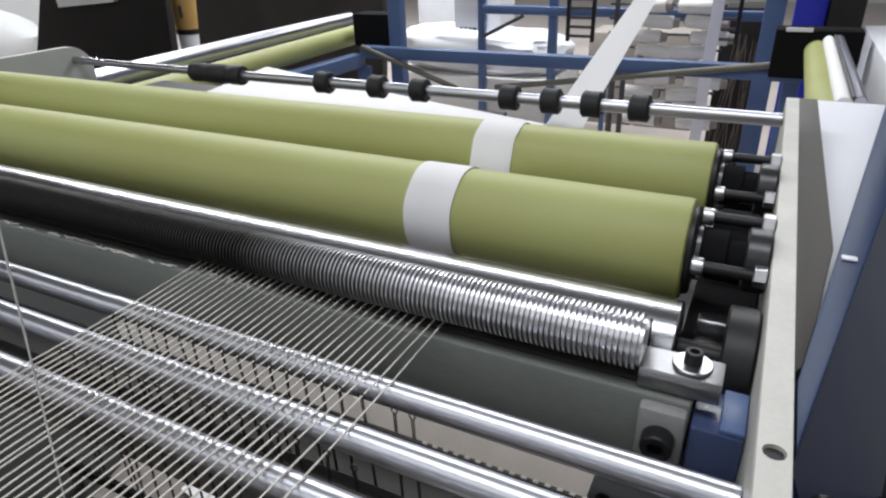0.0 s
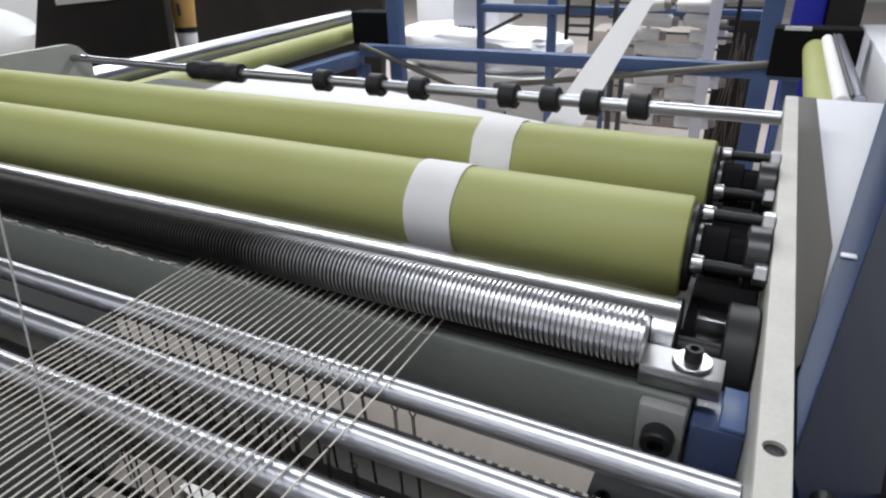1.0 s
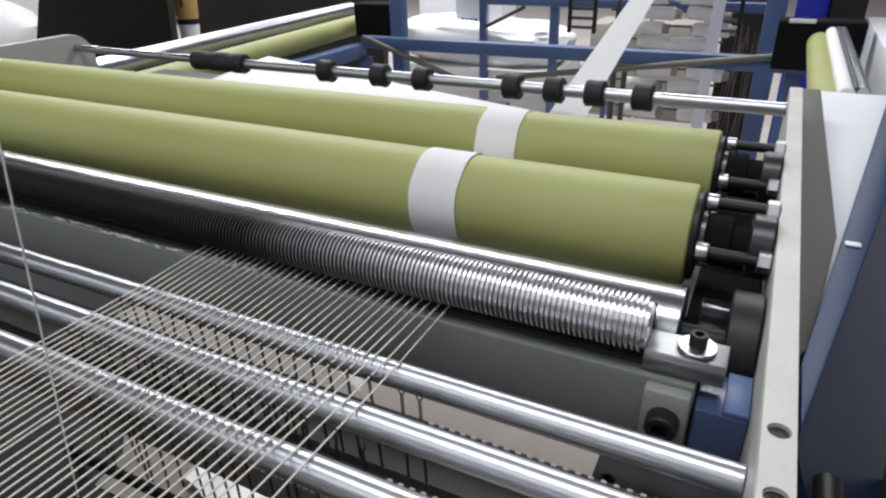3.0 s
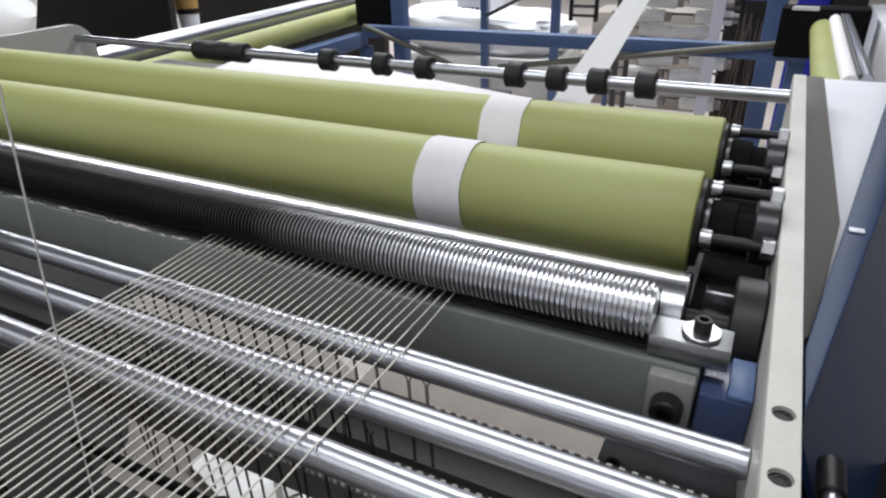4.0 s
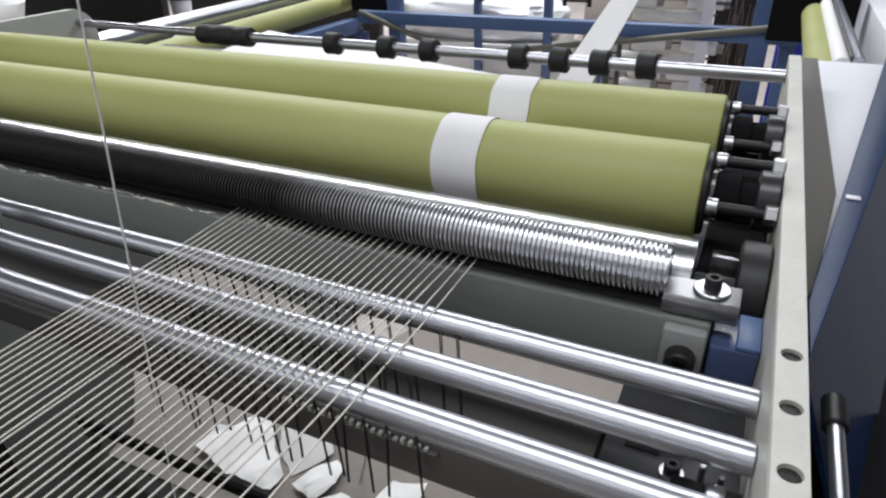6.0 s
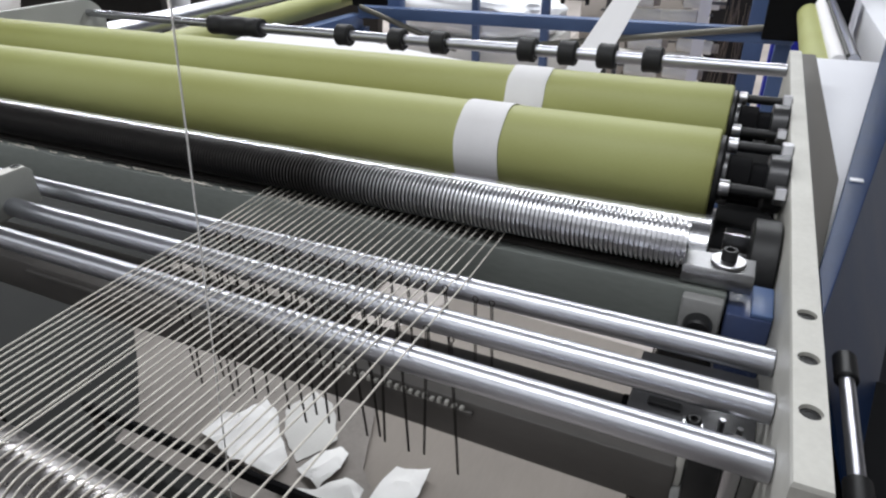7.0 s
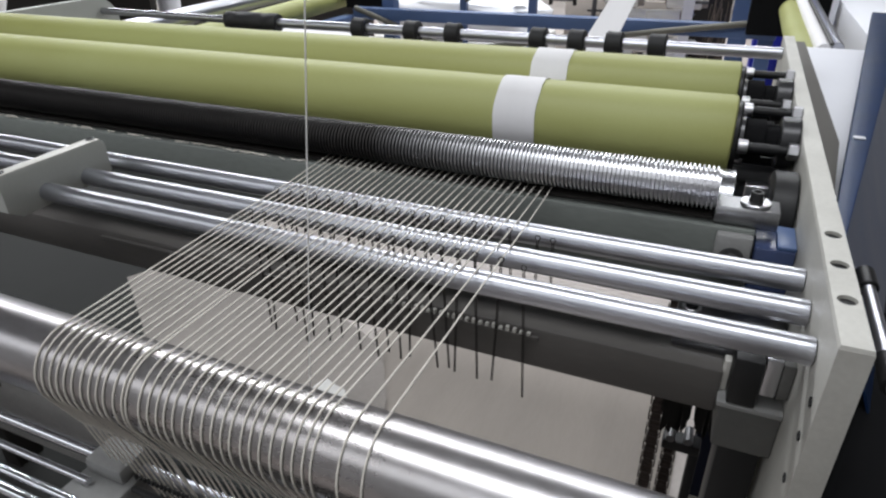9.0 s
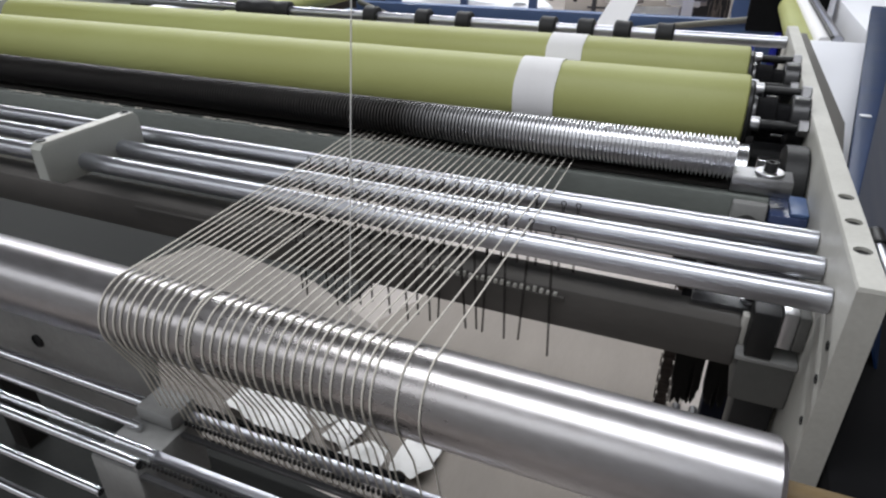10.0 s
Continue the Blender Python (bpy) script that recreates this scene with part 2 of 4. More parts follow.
# ---- hall ----
single("floor", box(B(), -9, 6, -5, 14, -0.1, 0.0), CONCRETE, "worn grey concrete factory floor", "floor", kind="structure")
single("wall_north", box(B(), -9, 6, 14, 14.2, 0, 5), WALL, "plain pale factory wall", "wall", kind="structure")
single("wall_south", box(B(), -9, 6, -5.2, -5, 0, 5), WALL, "plain pale factory wall", "wall", kind="structure")
single("wall_west", box(B(), -9.2, -9, -5, 14, 0, 5), WALL, "plain pale factory wall", "wall", kind="structure")
single("wall_east", box(B(), 6, 6.2, -5, 14, 0, 5), WALL, "plain pale factory wall", "wall", kind="structure")
single("ceiling", box(B(), -9, 6, -5, 14, 5.0, 5.2), ROOF, "dark unlit factory ceiling", "ceiling", kind="structure")

# ---- machine: right side plate ----
PX0, PX1, PTOP = -0.0095, 0.0095, 1.094
HOLES = (0.350, 0.301, 0.252)


def drilled_top(bm, x0, x1, y0, y1, z, holes, r, depth, seg=20):
    """A bar's top face with round bores that go down into it."""
    ys = [y0]
    half = (x1 - x0) / 2
    for h in sorted(holes):
        ys += [h - half, h + half]
    ys.append(y1)
    for i in range(0, len(ys), 2):
        bm.faces.new([bm.verts.new(v) for v in ((x0, ys[i], z), (x1, ys[i], z), (x1, ys[i + 1], z), (x0, ys[i + 1], z))])
    cx = (x0 + x1) / 2
    for h in holes:
        inner, outer, low = [], [], []
        for k in range(seg):
            a = 2 * math.pi * (k + 0.5) / seg
            c, s = math.cos(a), math.sin(a)
            f = half / max(abs(c), abs(s))
            inner.append(bm.verts.new((cx + r * c, h + r * s, z)))
            low.append(bm.verts.new((cx + r * c, h + r * s, z - depth)))
            outer.append(bm.verts.new((cx + f * c, h + f * s, z)))
        corners = {(sx, sy): bm.verts.new((cx + sx * half, h + sy * half, z)) for sx in (-1, 1) for sy in (-1, 1)}
        for k in range(seg):
            j = (k + 1) % seg
            bm.faces.new((inner[k], inner[j], low[j], low[k]))
            a0, a1 = outer[k].co, outer[j].co
            if abs(a0.x - a1.x) > 1e-5 and abs(a0.y - a1.y) > 1e-5:
                cv = corners[(1 if a0.x + a1.x > 2 * cx else -1, 1 if a0.y + a1.y > 2 * h else -1)]
                bm.faces.new((inner[k], outer[k], cv, outer[j], inner[j]))
            else:
                bm.faces.new((inner[k], outer[k], outer[j], inner[j]))
        bm.faces.new(low)


plate = thing("side_plate", "thick cream milled side plate with drilled top edge", "machine frame", (0, 0.7, 0))
bm = B()
out = [(0.197, 0.72), (1.2, 0.72), (1.2, PTOP - 0.003), (0.197, PTOP - 0.003)]
prism(bm, out, PX0, PX1, "x")
part("plate_body", bm, ALU, plate)
bm = B()
drilled_top(bm, PX0 + 0.0008, PX1 - 0.0008, 0.1978, 1.1992, PTOP, HOLES, 0.0062, 0.0028)
for (xa, ya, xb, yb) in ((PX0, 0.197, PX1, 0.197), (PX1, 0.197, PX1, 1.2), (PX1, 1.2, PX0, 1.2), (PX0, 1.2, PX0, 0.197)):
    inx = lambda x: x + (0.0008 if x < 0 else -0.0008)
    iny = lambda y: y + (0.0008 if y < 0.5 else -0.0008)
    bm.faces.new([bm.verts.new(v) for v in ((xa, ya, PTOP - 0.0029), (xb, yb, PTOP - 0.0029), (inx(xb), iny(yb), PTOP), (inx(xa), iny(ya), PTOP))])
part("top_edge", bm, ALU, plate)
for h in HOLES:
    part("set_screw", lathe(B(), (0, h, PTOP - 0.0027), (0, h, PTOP), [(0, 0), (0, 0.0055), (0.0004, 0.0056), (0.0006, 0.003), (0.0002, 0.0028), (0.0002, 0)], 16), BLACK, plate, "dark sunk set screw")
for y, z in ((0.215, 1.035), (0.215, 1.005), (0.215, 0.965)):
    part("edge_screw", lathe(B(), (PX0, y, z), (PX0 - 0.0015, y, z), [(0, 0.0036), (0.001, 0.0036), (0.0012, 0.002), (0.0004, 0.0018), (0.0004, 0)], 12), BLACK, plate, "small dark screw")

for y in (0.56, 1.08):
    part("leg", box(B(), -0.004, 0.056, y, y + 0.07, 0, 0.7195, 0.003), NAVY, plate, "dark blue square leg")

# flange and covers outside the plate
single("side_flange", prism(B(), [(0.0125, 0.485), (0.024, 0.51), (0.05, 0.73), (0.047, 1.40), (0.0125, 1.40)], 1.03, 1.05, "z", 0.001), TAUPE, "taupe painted steel flange along a side plate", "machine frame")
single("cover_sheet", prism(B(), [(0.02, 0.50), (0.11, 0.74), (0.21, 1.2), (0.23, 1.62), (0.04, 1.62), (0.03, 0.9)], 0.985, 1.0, "z", 0.002), WHITEPANEL, "smooth white cover sheet beside the frame", "machine cover")

# blue guard outside the plate: a narrow level top that slopes down on its far side
guard = thing("blue_guard", "glossy blue painted guard rail beside the plate", "machine guard", (0.06, 0.7, 0.72))
left_edge = [(0.0115 + 0.148 * (y - 0.43), y) for y in (0.43, 0.62, 1.14, 1.6)]
right_edge = [(0.0115 + 0.19 * (y - 0.36), y) for y in (0.36, 0.62, 1.14, 1.58)]
part("top_rail", prism(B(), left_edge + right_edge[::-1], 1.074, 1.087, "z", 0.0015), GLOSSBLUE, guard)
def sloped_sheet(x0, z0, x1, z1):
    """A sheet along the guard's right edge that slopes outwards from one height to another."""
    bm = B()
    rows = [[bm.verts.new(v) for v in ((x + x0, y - x0 / 3, z0), (x + x1, y - x1 / 3, z1), (x + x1 - 0.002, y - x1 / 3, z1), (x + x0 - 0.003, y - x0 / 3, z0 - 0.005))] for x, y in right_edge]
    for a, b in zip(rows, rows[1:]):
        for k in range(4):
            bm.faces.new((a[k], a[(k + 1) % 4], b[(k + 1) % 4], b[k]))
    bm.faces.new(rows[0])
    bm.faces.new(rows[-1])
    return bm


part("upper_sheet", sloped_sheet(-0.001, 1.08, 0.055, 0.933), GLOSSBLUE, guard)
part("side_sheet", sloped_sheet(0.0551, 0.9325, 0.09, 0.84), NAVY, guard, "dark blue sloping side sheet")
part("clip", box(B(), 0.044, 0.056, 0.624, 0.632, 1.0872, 1.0892, 0.0008), WHITEPANEL, guard, "small pale plastic clip")
single("switch_box", box(B(), 0.0115, 0.5, -0.6, 0.52, 0.0, 0.94, 0.006), MATTE, "black control cabinet beside the machine frame", "cabinet")

# strut outside the plate
strut = thing("guide_shaft", "chrome shaft with black clamps beside the plate", "shaft", (0.03, 0.2, 1.05))
part("shaft", rod(B(), (0.030, -0.1, 1.055), (0.030, 0.35, 1.062), 0.0046), CHROME, strut)
part("clamp", rod(B(), (0.030, 0.333, 1.0615), (0.030, 0.358, 1.062), 0.0072), BLACK, strut, "black clamp")
part("clamp", rod(B(), (0.030, 0.215, 1.0595), (0.030, 0.246, 1.060), 0.0074), BLACK, strut, "black clamp")

# ---- left side plate and rods ----
LX = -1.66
bm = B()
arc = [(1.17 - 0.06 + 0.06 * math.cos(a), 1.115 - 0.06 + 0.06 * math.sin(a)) for a in [radians(d) for d in range(0, 91, 10)]]
prism(bm, [(0.2, 0.72), (1.17, 0.72)] + arc + [(0.2, 1.115)], LX - 0.02, LX, "x", 0.0015)
left_plate = thing("side_plate", "grey painted side plate with a rounded corner", "machine frame", (LX - 0.01, 0.7, 0))
part("plate_body", bm, GREYPAINT, left_plate)
for y in (0.24, 0.48):
    part("leg", box(B(), LX - 0.04, LX + 0.02, y, y + 0.07, 0, 0.7195, 0.003), CHARCOAL, left_plate)

RODS = (("A", 0.352, 1.049), ("B", 0.300, 1.0505), ("C", 0.248, 1.0525))
for n, y, z in RODS:
    single("guide_rod", rod(B(), (LX + 0.003, y, z - 0.0003), (PX0 - 0.0004, y, z - 0.0003), 0.0101, 0.0008, 40), CHROME, "polished chrome guide rod under the yarns", "rod", "yarn guide rods")

bracket = thing("rod_bracket", "cream bracket that holds three chrome rods", "bracket", (-0.765, 0.262, 1.03))
bm = B()
prism(bm, [(0.205, 1.086), (0.328, 1.086), (0.333, 1.081), (0.333, 1.047), (0.326, 1.040), (0.215, 1.037), (0.2, 1.047), (0.2, 1.081)], -0.773, -0.757, "x", 0.0012)
# greyer body for the sides in shade, cream slab for the lit top
part("bracket_body", bm, GREYPAINT, bracket)
part("lit_top_face", box(B(), -0.7725, -0.7575, 0.2055, 0.3275, 1.0855, 1.0872, 0.0005), ALU, bracket, "cream top face, paler for the light from above")
for y in (0.322, 0.21):
    part("set_screw", lathe(B(), (-0.766, y, 1.0873), (-0.766, y, 1.0886), [(0, 0.005), (0.0011, 0.005), (0.0012, 0.003), (0.0003, 0.0028), (0.0003, 0)], 16), BLACK, bracket, "dark sunk set screw")

# ---- collared rod ----
collar_rod = thing("collar_rod", "chrome rod with black rubber guide collars", "rod", (-0.8, 1.12, 1.07))
part("shaft", rod(B(), (-1.10, 1.12, 1.077), (PX0 - 0.0004, 1.12, 1.077), 0.0105), CHROME, collar_rod)
part("end_shaft", rod(B(), (LX + 0.001, 1.12, 1.081), (-1.21, 1.12, 1.078), 0.009), SATIN, collar_rod, "dull grey thinner shaft")
bm = B()
lathe(bm, (-1.235, 1.12, 1.077), (-1.085, 1.12, 1.077), [(0, 0.01), (0, 0.02), (0.003, 0.0215), (0.02, 0.0215), (0.022, 0.0205), (0.05, 0.0205), (0.052, 0.0215), (0.1, 0.0215), (0.102, 0.0205), (0.12, 0.0205), (0.122, 0.0215), (0.147, 0.0215), (0.15, 0.02), (0.15, 0.01)], 36)
part("sleeve", bm, RUBBER, collar_rod, "black rubber sleeve")
for cx in (-0.863, -0.733, -0.637, -0.452, -0.374, -0.302, -0.222):
    w = 0.0165
    part("collar", lathe(B(), (cx - w, 1.12, 1.077), (cx + w, 1.12, 1.077), [(0, 0.011), (0, 0.0195), (0.003, 0.0225), (w, 0.0215), (2 * w - 0.003, 0.0225), (2 * w, 0.0195), (2 * w, 0.011)], 32), RUBBER, collar_rod)

# ---- green rollers ----
G1, G2, GX0, GX1 = (0.613, 1.0786, 0.0475), (0.802, 1.0775, 0.0465), -1.6, -0.077


def green_roller(y, z, r):
    t = thing("green_roller", "olive green rubber-covered draw roller", "roller", (-0.8, y, z - r), "green rollers")
    bm = B()
    prof = [(0, 0), (0, r - 0.003), (0.0015, r - 0.0008), (0.004, r)]
    n = 24
    L = GX1 - GX0
    prof += [(0.004 + (L - 0.008) * i / n, r + 0.00012 * math.sin(i * 2.1)) for i in range(1, n)]
    prof += [(L - 0.004, r), (L - 0.0015, r - 0.0008), (L, r - 0.003), (L, r * 0.3)]
    lathe(bm, (GX0, y, z), (GX1, y, z), prof, 72)
    part("cover", bm, GREEN, t)
    part("end_disc", lathe(B(), (GX1 - 0.001, y, z), (GX1 + 0.006, y, z), [(0, r - 0.006), (0.005, r - 0.006), (0.007, r - 0.008), (0.007, 0.012)], 40), BLACK, t, "black end disc")
    part("shaft", rod(B(), (GX1, y, z), (PX0 + 0.001, y, z), 0.0125), BLACK, t)
    part("coupling", lathe(B(), (-0.066, y, z), (-0.030, y, z), [(0, 0.012), (0, 0.022), (0.001, 0.0235), (0.021, 0.0235), (0.022, 0.018), (0.036, 0.018), (0.036, 0.012)], 28), MATTE, t)
    part("end_ring", lathe(B(), (GX1 + 0.006, y, z), (GX1 + 0.011, y, z), [(0, 0.014), (0, 0.024), (0.0008, 0.025), (0.0042, 0.025), (0.005, 0.024), (0.005, 0.014)], 36), DARKSTEEL, t, "turned steel ring")
    b = part("bearing", lathe(B(), (-0.030, y, z), (PX0 - 0.0005, y, z), [(0, 0.012), (0, 0.027), (0.0015, 0.029), (0.018, 0.029), (0.02, 0.027)], 40), GUNMETAL, t, "dark steel bearing housing")
    for k in range(3):
        a = radians(58 + 120 * k)
        by, bz = y + 0.033 * math.cos(a), z + 0.033 * math.sin(a)
        tie = part("tie_bolt", rod(B(), (GX1 + 0.004, by, bz), (PX0, by, bz), 0.0055, 0.0005, 16), BLACK, t)
        part("nut", lathe(B(), (-0.021, by, bz), (-0.0102, by, bz), [(0, 0.0055), (0, 0.0085), (0.001, 0.0095), (0.0098, 0.0095), (0.0108, 0.0085)], 6), STEEL, tie, "bright hexagon nut")
        part("bolt_head", lathe(B(), (GX1 + 0.0062, by, bz), (GX1 + 0.0165, by, bz), [(0, 0.0075), (0.0008, 0.0082), (0.0095, 0.0082), (0.0103, 0.0075), (0.0103, 0.0)], 24), STEEL, tie, "bright bolt head")
    part("left_shaft", rod(B(), (LX + 0.001, y, z), (GX0, y, z), 0.0125), BLACK, t)
    return t


green_roller(*G1)
green_roller(*G2)

carrier = thing("bearing_carrier", "black cast carrier under the roller bearings", "machine frame", (-0.04, 0.7, 0.9))
part("casting", box(B(), -0.068, PX0 - 0.0005, 0.53, 0.88, 0.93, 1.028, 0.006), MATTE, carrier)
part("lug", box(B(), -0.068, -0.038, 0.682, 0.70, 1.0282, 1.06, 0.002), BLUE, carrier, "pale blue lug")
part("lug", box(B(), -0.036, -0.012, 0.675, 0.71, 1.0282, 1.05, 0.003), MATTE, carrier)
part("shim", box(B(), -0.056, -0.03, 0.535, 0.55, 1.0282, 1.052, 0.001), STEEL, carrier, "bright steel shim")

# tape over the rollers
def on(cy, cz, r, deg):
    return cy + r * math.cos(radians(deg)), cz + r * math.sin(radians(deg))


tape_pts, tape_w = [], []
def tape(x, y, z, half=0.0268, skew=0.0):
    tape_pts.append((x, y, z))
    tape_w.append((half, skew, 0))


for d in range(250, 39, -7):
    y, z = on(G1[0], G1[1], G1[2] + 0.0009, d)
    tape(-0.327 + 0.0004 * math.sin(d * 0.11), y, z)
for d in range(232, 19, -7):
    y, z = on(G2[0], G2[1], G2[2] + 0.0009, d)
    tape(-0.3365 + 0.0005 * math.sin(d * 0.13), y, z, 0.0275)
single("woven_tape", ribbon(B(), tape_pts, tape_w, 0.0006), WEB, "flat white woven tape wrapped over the rollers", "tape")
tape_pts, tape_w = [], []
for i in range(13):
    f = i / 12
    p = Vector((-0.362, 1.16, 1.02)).lerp(Vector((-0.278, 1.86, 1.32)), f)
    p.z += 0.006 * math.sin(f * 3.1)
    tape(p.x, p.y, p.z, 0.034 - 0.018 * f, 0.006)
single("rising_tape", ribbon(B(), tape_pts, tape_w, 0.0006), WEB, "white woven tape running up from the collared rod", "tape")

# ---- smooth roller and grooved bar ----
smooth_roller = thing("chrome_roller", "smooth chrome roller behind the grooved bar", "roller", (-0.8, 0.518, 0.992))
SY, SZ, SR = 0.518, 1.032, 0.040
part("barrel", rod(B(), (-1.6, SY, SZ), (-0.068, SY, SZ), SR, 0.001, 56), SATIN, smooth_roller)
part("journal", rod(B(), (-0.068, SY, SZ), (-0.03, SY, SZ), 0.010), BLACK, smooth_roller)
part("bearing", lathe(B(), (-0.034, SY, SZ - 0.002), (PX0 - 0.0005, SY, SZ - 0.002), [(0, 0.01), (0, 0.044), (0.0015, 0.0468), (0.022, 0.0468), (0.024, 0.044)], 44), BLACK, smooth_roller, "dark steel bearing housing")
part("left_journal", rod(B(), (LX + 0.001, SY, SZ), (-1.6, SY, SZ), 0.010), BLACK, smooth_roller)

GY, GZ, GR = 0.4406, 1.0828, 0.0208
groove_bar = thing("grooved_bar", "steel guide bar with fine turned grooves", "guide bar", (-0.8, GY, GZ - GR))
prof = [(0, 0), (0, GR - 0.001), (0.001, GR)]
start, end, pitch = 0.3568, 1.514, 0.004136
s = start
while s < end:
    prof += [(s, GR - 0.003), (s + 0.0003, GR - 0.0001), (s + 0.0004, GR), (s + 0.0023, GR), (s + 0.0024, GR - 0.0001), (s + 0.0027, GR - 0.003)]
    s += pitch
prof += [(1.5162, GR - 0.003), (1.5162, 0)]
part("barrel", lathe(B(), (-1.6, GY, GZ), (-0.0838, GY, GZ), prof, 64), DIM_END, groove_bar)
bm = B()
prism(bm, [(GY - 0.0135, 1.0716), (GY - 0.0152, 1.0695), (GY - 0.0158, 1.0655), (GY - 0.0158, 1.061), (GY - 0.0142, 1.056), (GY - 0.011, 1.0527), (GY + 0.0125, 1.0527), (GY + 0.0142, 1.061), (GY + 0.0135, 1.0716)], -0.0837, -0.0295, "x", 0.0006)
part("milled_end", bm, DULL, groove_bar, "half-round milled end")
part("left_end", rod(B(), (LX + 0.001, GY, GZ), (-1.6, GY, GZ), 0.012), STEEL, groove_bar)

bolt = thing("cap_bolt", "black socket-head bolt on a bright washer", "bolt", (-0.0505, 0.4415, 1.0719))
fz = 1.0717
part("washer", lathe(B(), (-0.0505, 0.4415, fz), (-0.0505, 0.4415, fz + 0.0032), [(0, 0.005), (0, 0.0128), (0.0006, 0.0135), (0.0026, 0.0135), (0.0032, 0.0128), (0.0032, 0.005)], 32), STEEL, bolt, "bright steel washer")
part("head", lathe(B(), (-0.0505, 0.4415, fz + 0.0032), (-0.0505, 0.4415, fz + 0.0132), [(0, 0.0062), (0.0085, 0.0062), (0.0095, 0.0055), (0.0095, 0.0034), (0.004, 0.0032), (0.004, 0)], 24), BLACK, bolt, "black socket head")

single("backing_strip", box(B(), -1.6, -0.0838, 0.432, 0.4665, 1.0535, 1.0575, 0.001), CHARCOAL, "black strip under the grooved bar", "machine frame")
single("shield_strip", box(B(), -1.6, -0.0838, 0.4668, 0.4705, 1.0535, 1.085, 0.0008), MATTE, "matte black shield behind the grooved bar", "machine frame")
single("cross_beam", box(B(), LX + 0.001, -0.046, 0.4225, 0.4715, 0.985, 1.0524, 0.003), BEAM, "grey-green painted steel cross beam", "machine frame")
clamp = thing("bar_clamp", "grey clamp block with a large socket bolt", "clamp", (-0.061, 0.405, 1.0))
part("block", box(B(), -0.079, -0.047, 0.410, 0.4222, 1.006, 1.0505, 0.003), CASTING, clamp)
part("bolt_head", lathe(B(), (-0.063, 0.410, 1.0275), (-0.063, 0.3975, 1.0275), [(0, 0.0112), (0.001, 0.0115), (0.0115, 0.011), (0.013, 0.0098), (0.013, 0.0058), (0.005, 0.0054), (0.005, 0)], 32), BLACK, clamp, "black socket head")
corner = thing("corner_block", "blue painted block between beam and plate", "machine frame", (-0.027, 0.44, 0.95))
part("block", box(B(), -0.0445, PX0 - 0.0005, 0.415, 0.462, 0.95, 1.0405, 0.002), DEEPBLUE, corner)
# thin added slab: the gloss on the block's top as a paler blue
part("sheen_top", box(B(), -0.0265, PX0 - 0.0008, 0.4165, 0.462, 1.0407, 1.0445, 0.001), BLUE, corner, "paler blue top that stands for reflected light")

bm = B()
lint = random.Random(5)
for k in range(110):
    x = -1.3 + 0.86 * lint.random() ** 0.8
    y, z, r = 0.4235 + lint.uniform(-0.001, 0.005), 1.0532, lint.uniform(0.0008, 0.0022)
    pts, turn = [], lint.uniform(0, 6.3)
    for i in range(5):
        pts.append((x + 2.2 * r * (i - 2) * math.cos(turn) + lint.uniform(-r, r) * 0.6, y + 0.5 * r * (i - 2) * math.sin(turn), z + lint.uniform(0, r)))
    tube(bm, pts, r * 0.35, 5)
single("lint", bm, YARN, "pale fluffy lint caught on the cross beam edge", "lint", kind="stuff")

# ---- lower beam and hardware ----
single("lower_beam", box(B(), LX + 0.001, -0.057, 0.2835, 0.318, 0.949, 0.992, 0.003), UMBER, "brown-grey steel lower cross beam", "machine frame")
single("rear_beam", box(B(), LX + 0.001, -0.059, 0.342, 0.385, 0.925, 0.957, 0.003), UMBER, "brown-grey steel rear cross beam", "machine frame")
single("rubber_pad", box(B(), -0.108, -0.062, 0.345, 0.375, 0.9572, 0.966, 0.0015), MATTE, "black rubber pad on the rear cross beam", "pad")
mount = thing("end_mount", "grey mounting block with bright and black inserts", "machine mount", (-0.035, 0.29, 0.86))
part("base_block", box(B(), -0.055, PX0 - 0.0005, 0.275, 0.34, 0.922, 0.966, 0.002), WORN, mount)
part("black_block", box(B(), -0.052, -0.031, 0.272, 0.305, 0.9712, 1.016, 0.002), BLACK, mount, "black block")
part("bright_block", box(B(), -0.0305, -0.019, 0.276, 0.305, 0.983, 1.018, 0.0015), STEEL, mount, "bright milled block")
part("grey_block", box(B(), -0.0186, PX0 - 0.0005, 0.276, 0.305, 0.983, 1.016, 0.0015), WORN, mount)
part("ledge", box(B(), -0.058, PX0 - 0.0005, 0.272, 0.33, 0.9662, 0.971, 0.001), CASTING, mount)
part("lug", box(B(), -0.058, -0.0525, 0.287, 0.296, 0.9712, 1.001, 0.001), ALU, mount, "small pale lug")
part("foot", box(B(), -0.048, -0.014, 0.29, 0.33, 0.72, 0.9215, 0.003), BLACK, mount, "black foot block")

shelf = thing("rod_shelf", "steel shelf with cap screws below the rods", "bracket", (-0.04, 0.33, 0.99))
part("plate", box(B(), -0.1, PX0 - 0.0005, 0.306, 0.40, 0.988, 0.996, 0.001), DARKSTEEL, shelf)
for x, y in ((-0.052, 0.322), (-0.088, 0.362)):
    part("screw_washer", lathe(B(), (x, y, 0.9962), (x, y, 0.9985), [(0, 0.003), (0, 0.0085), (0.0018, 0.0085), (0.0022, 0.008), (0.0022, 0.003)], 20), STEEL, shelf, "bright washer")
    part("cap_screw", lathe(B(), (x, y, 0.9985), (x, y, 1.006), [(0, 0.0055), (0.0065, 0.0055), (0.0075, 0.0045), (0.0075, 0.0028), (0.003, 0.0026), (0.003, 0)], 18), BLACK, shelf, "black cap screw")
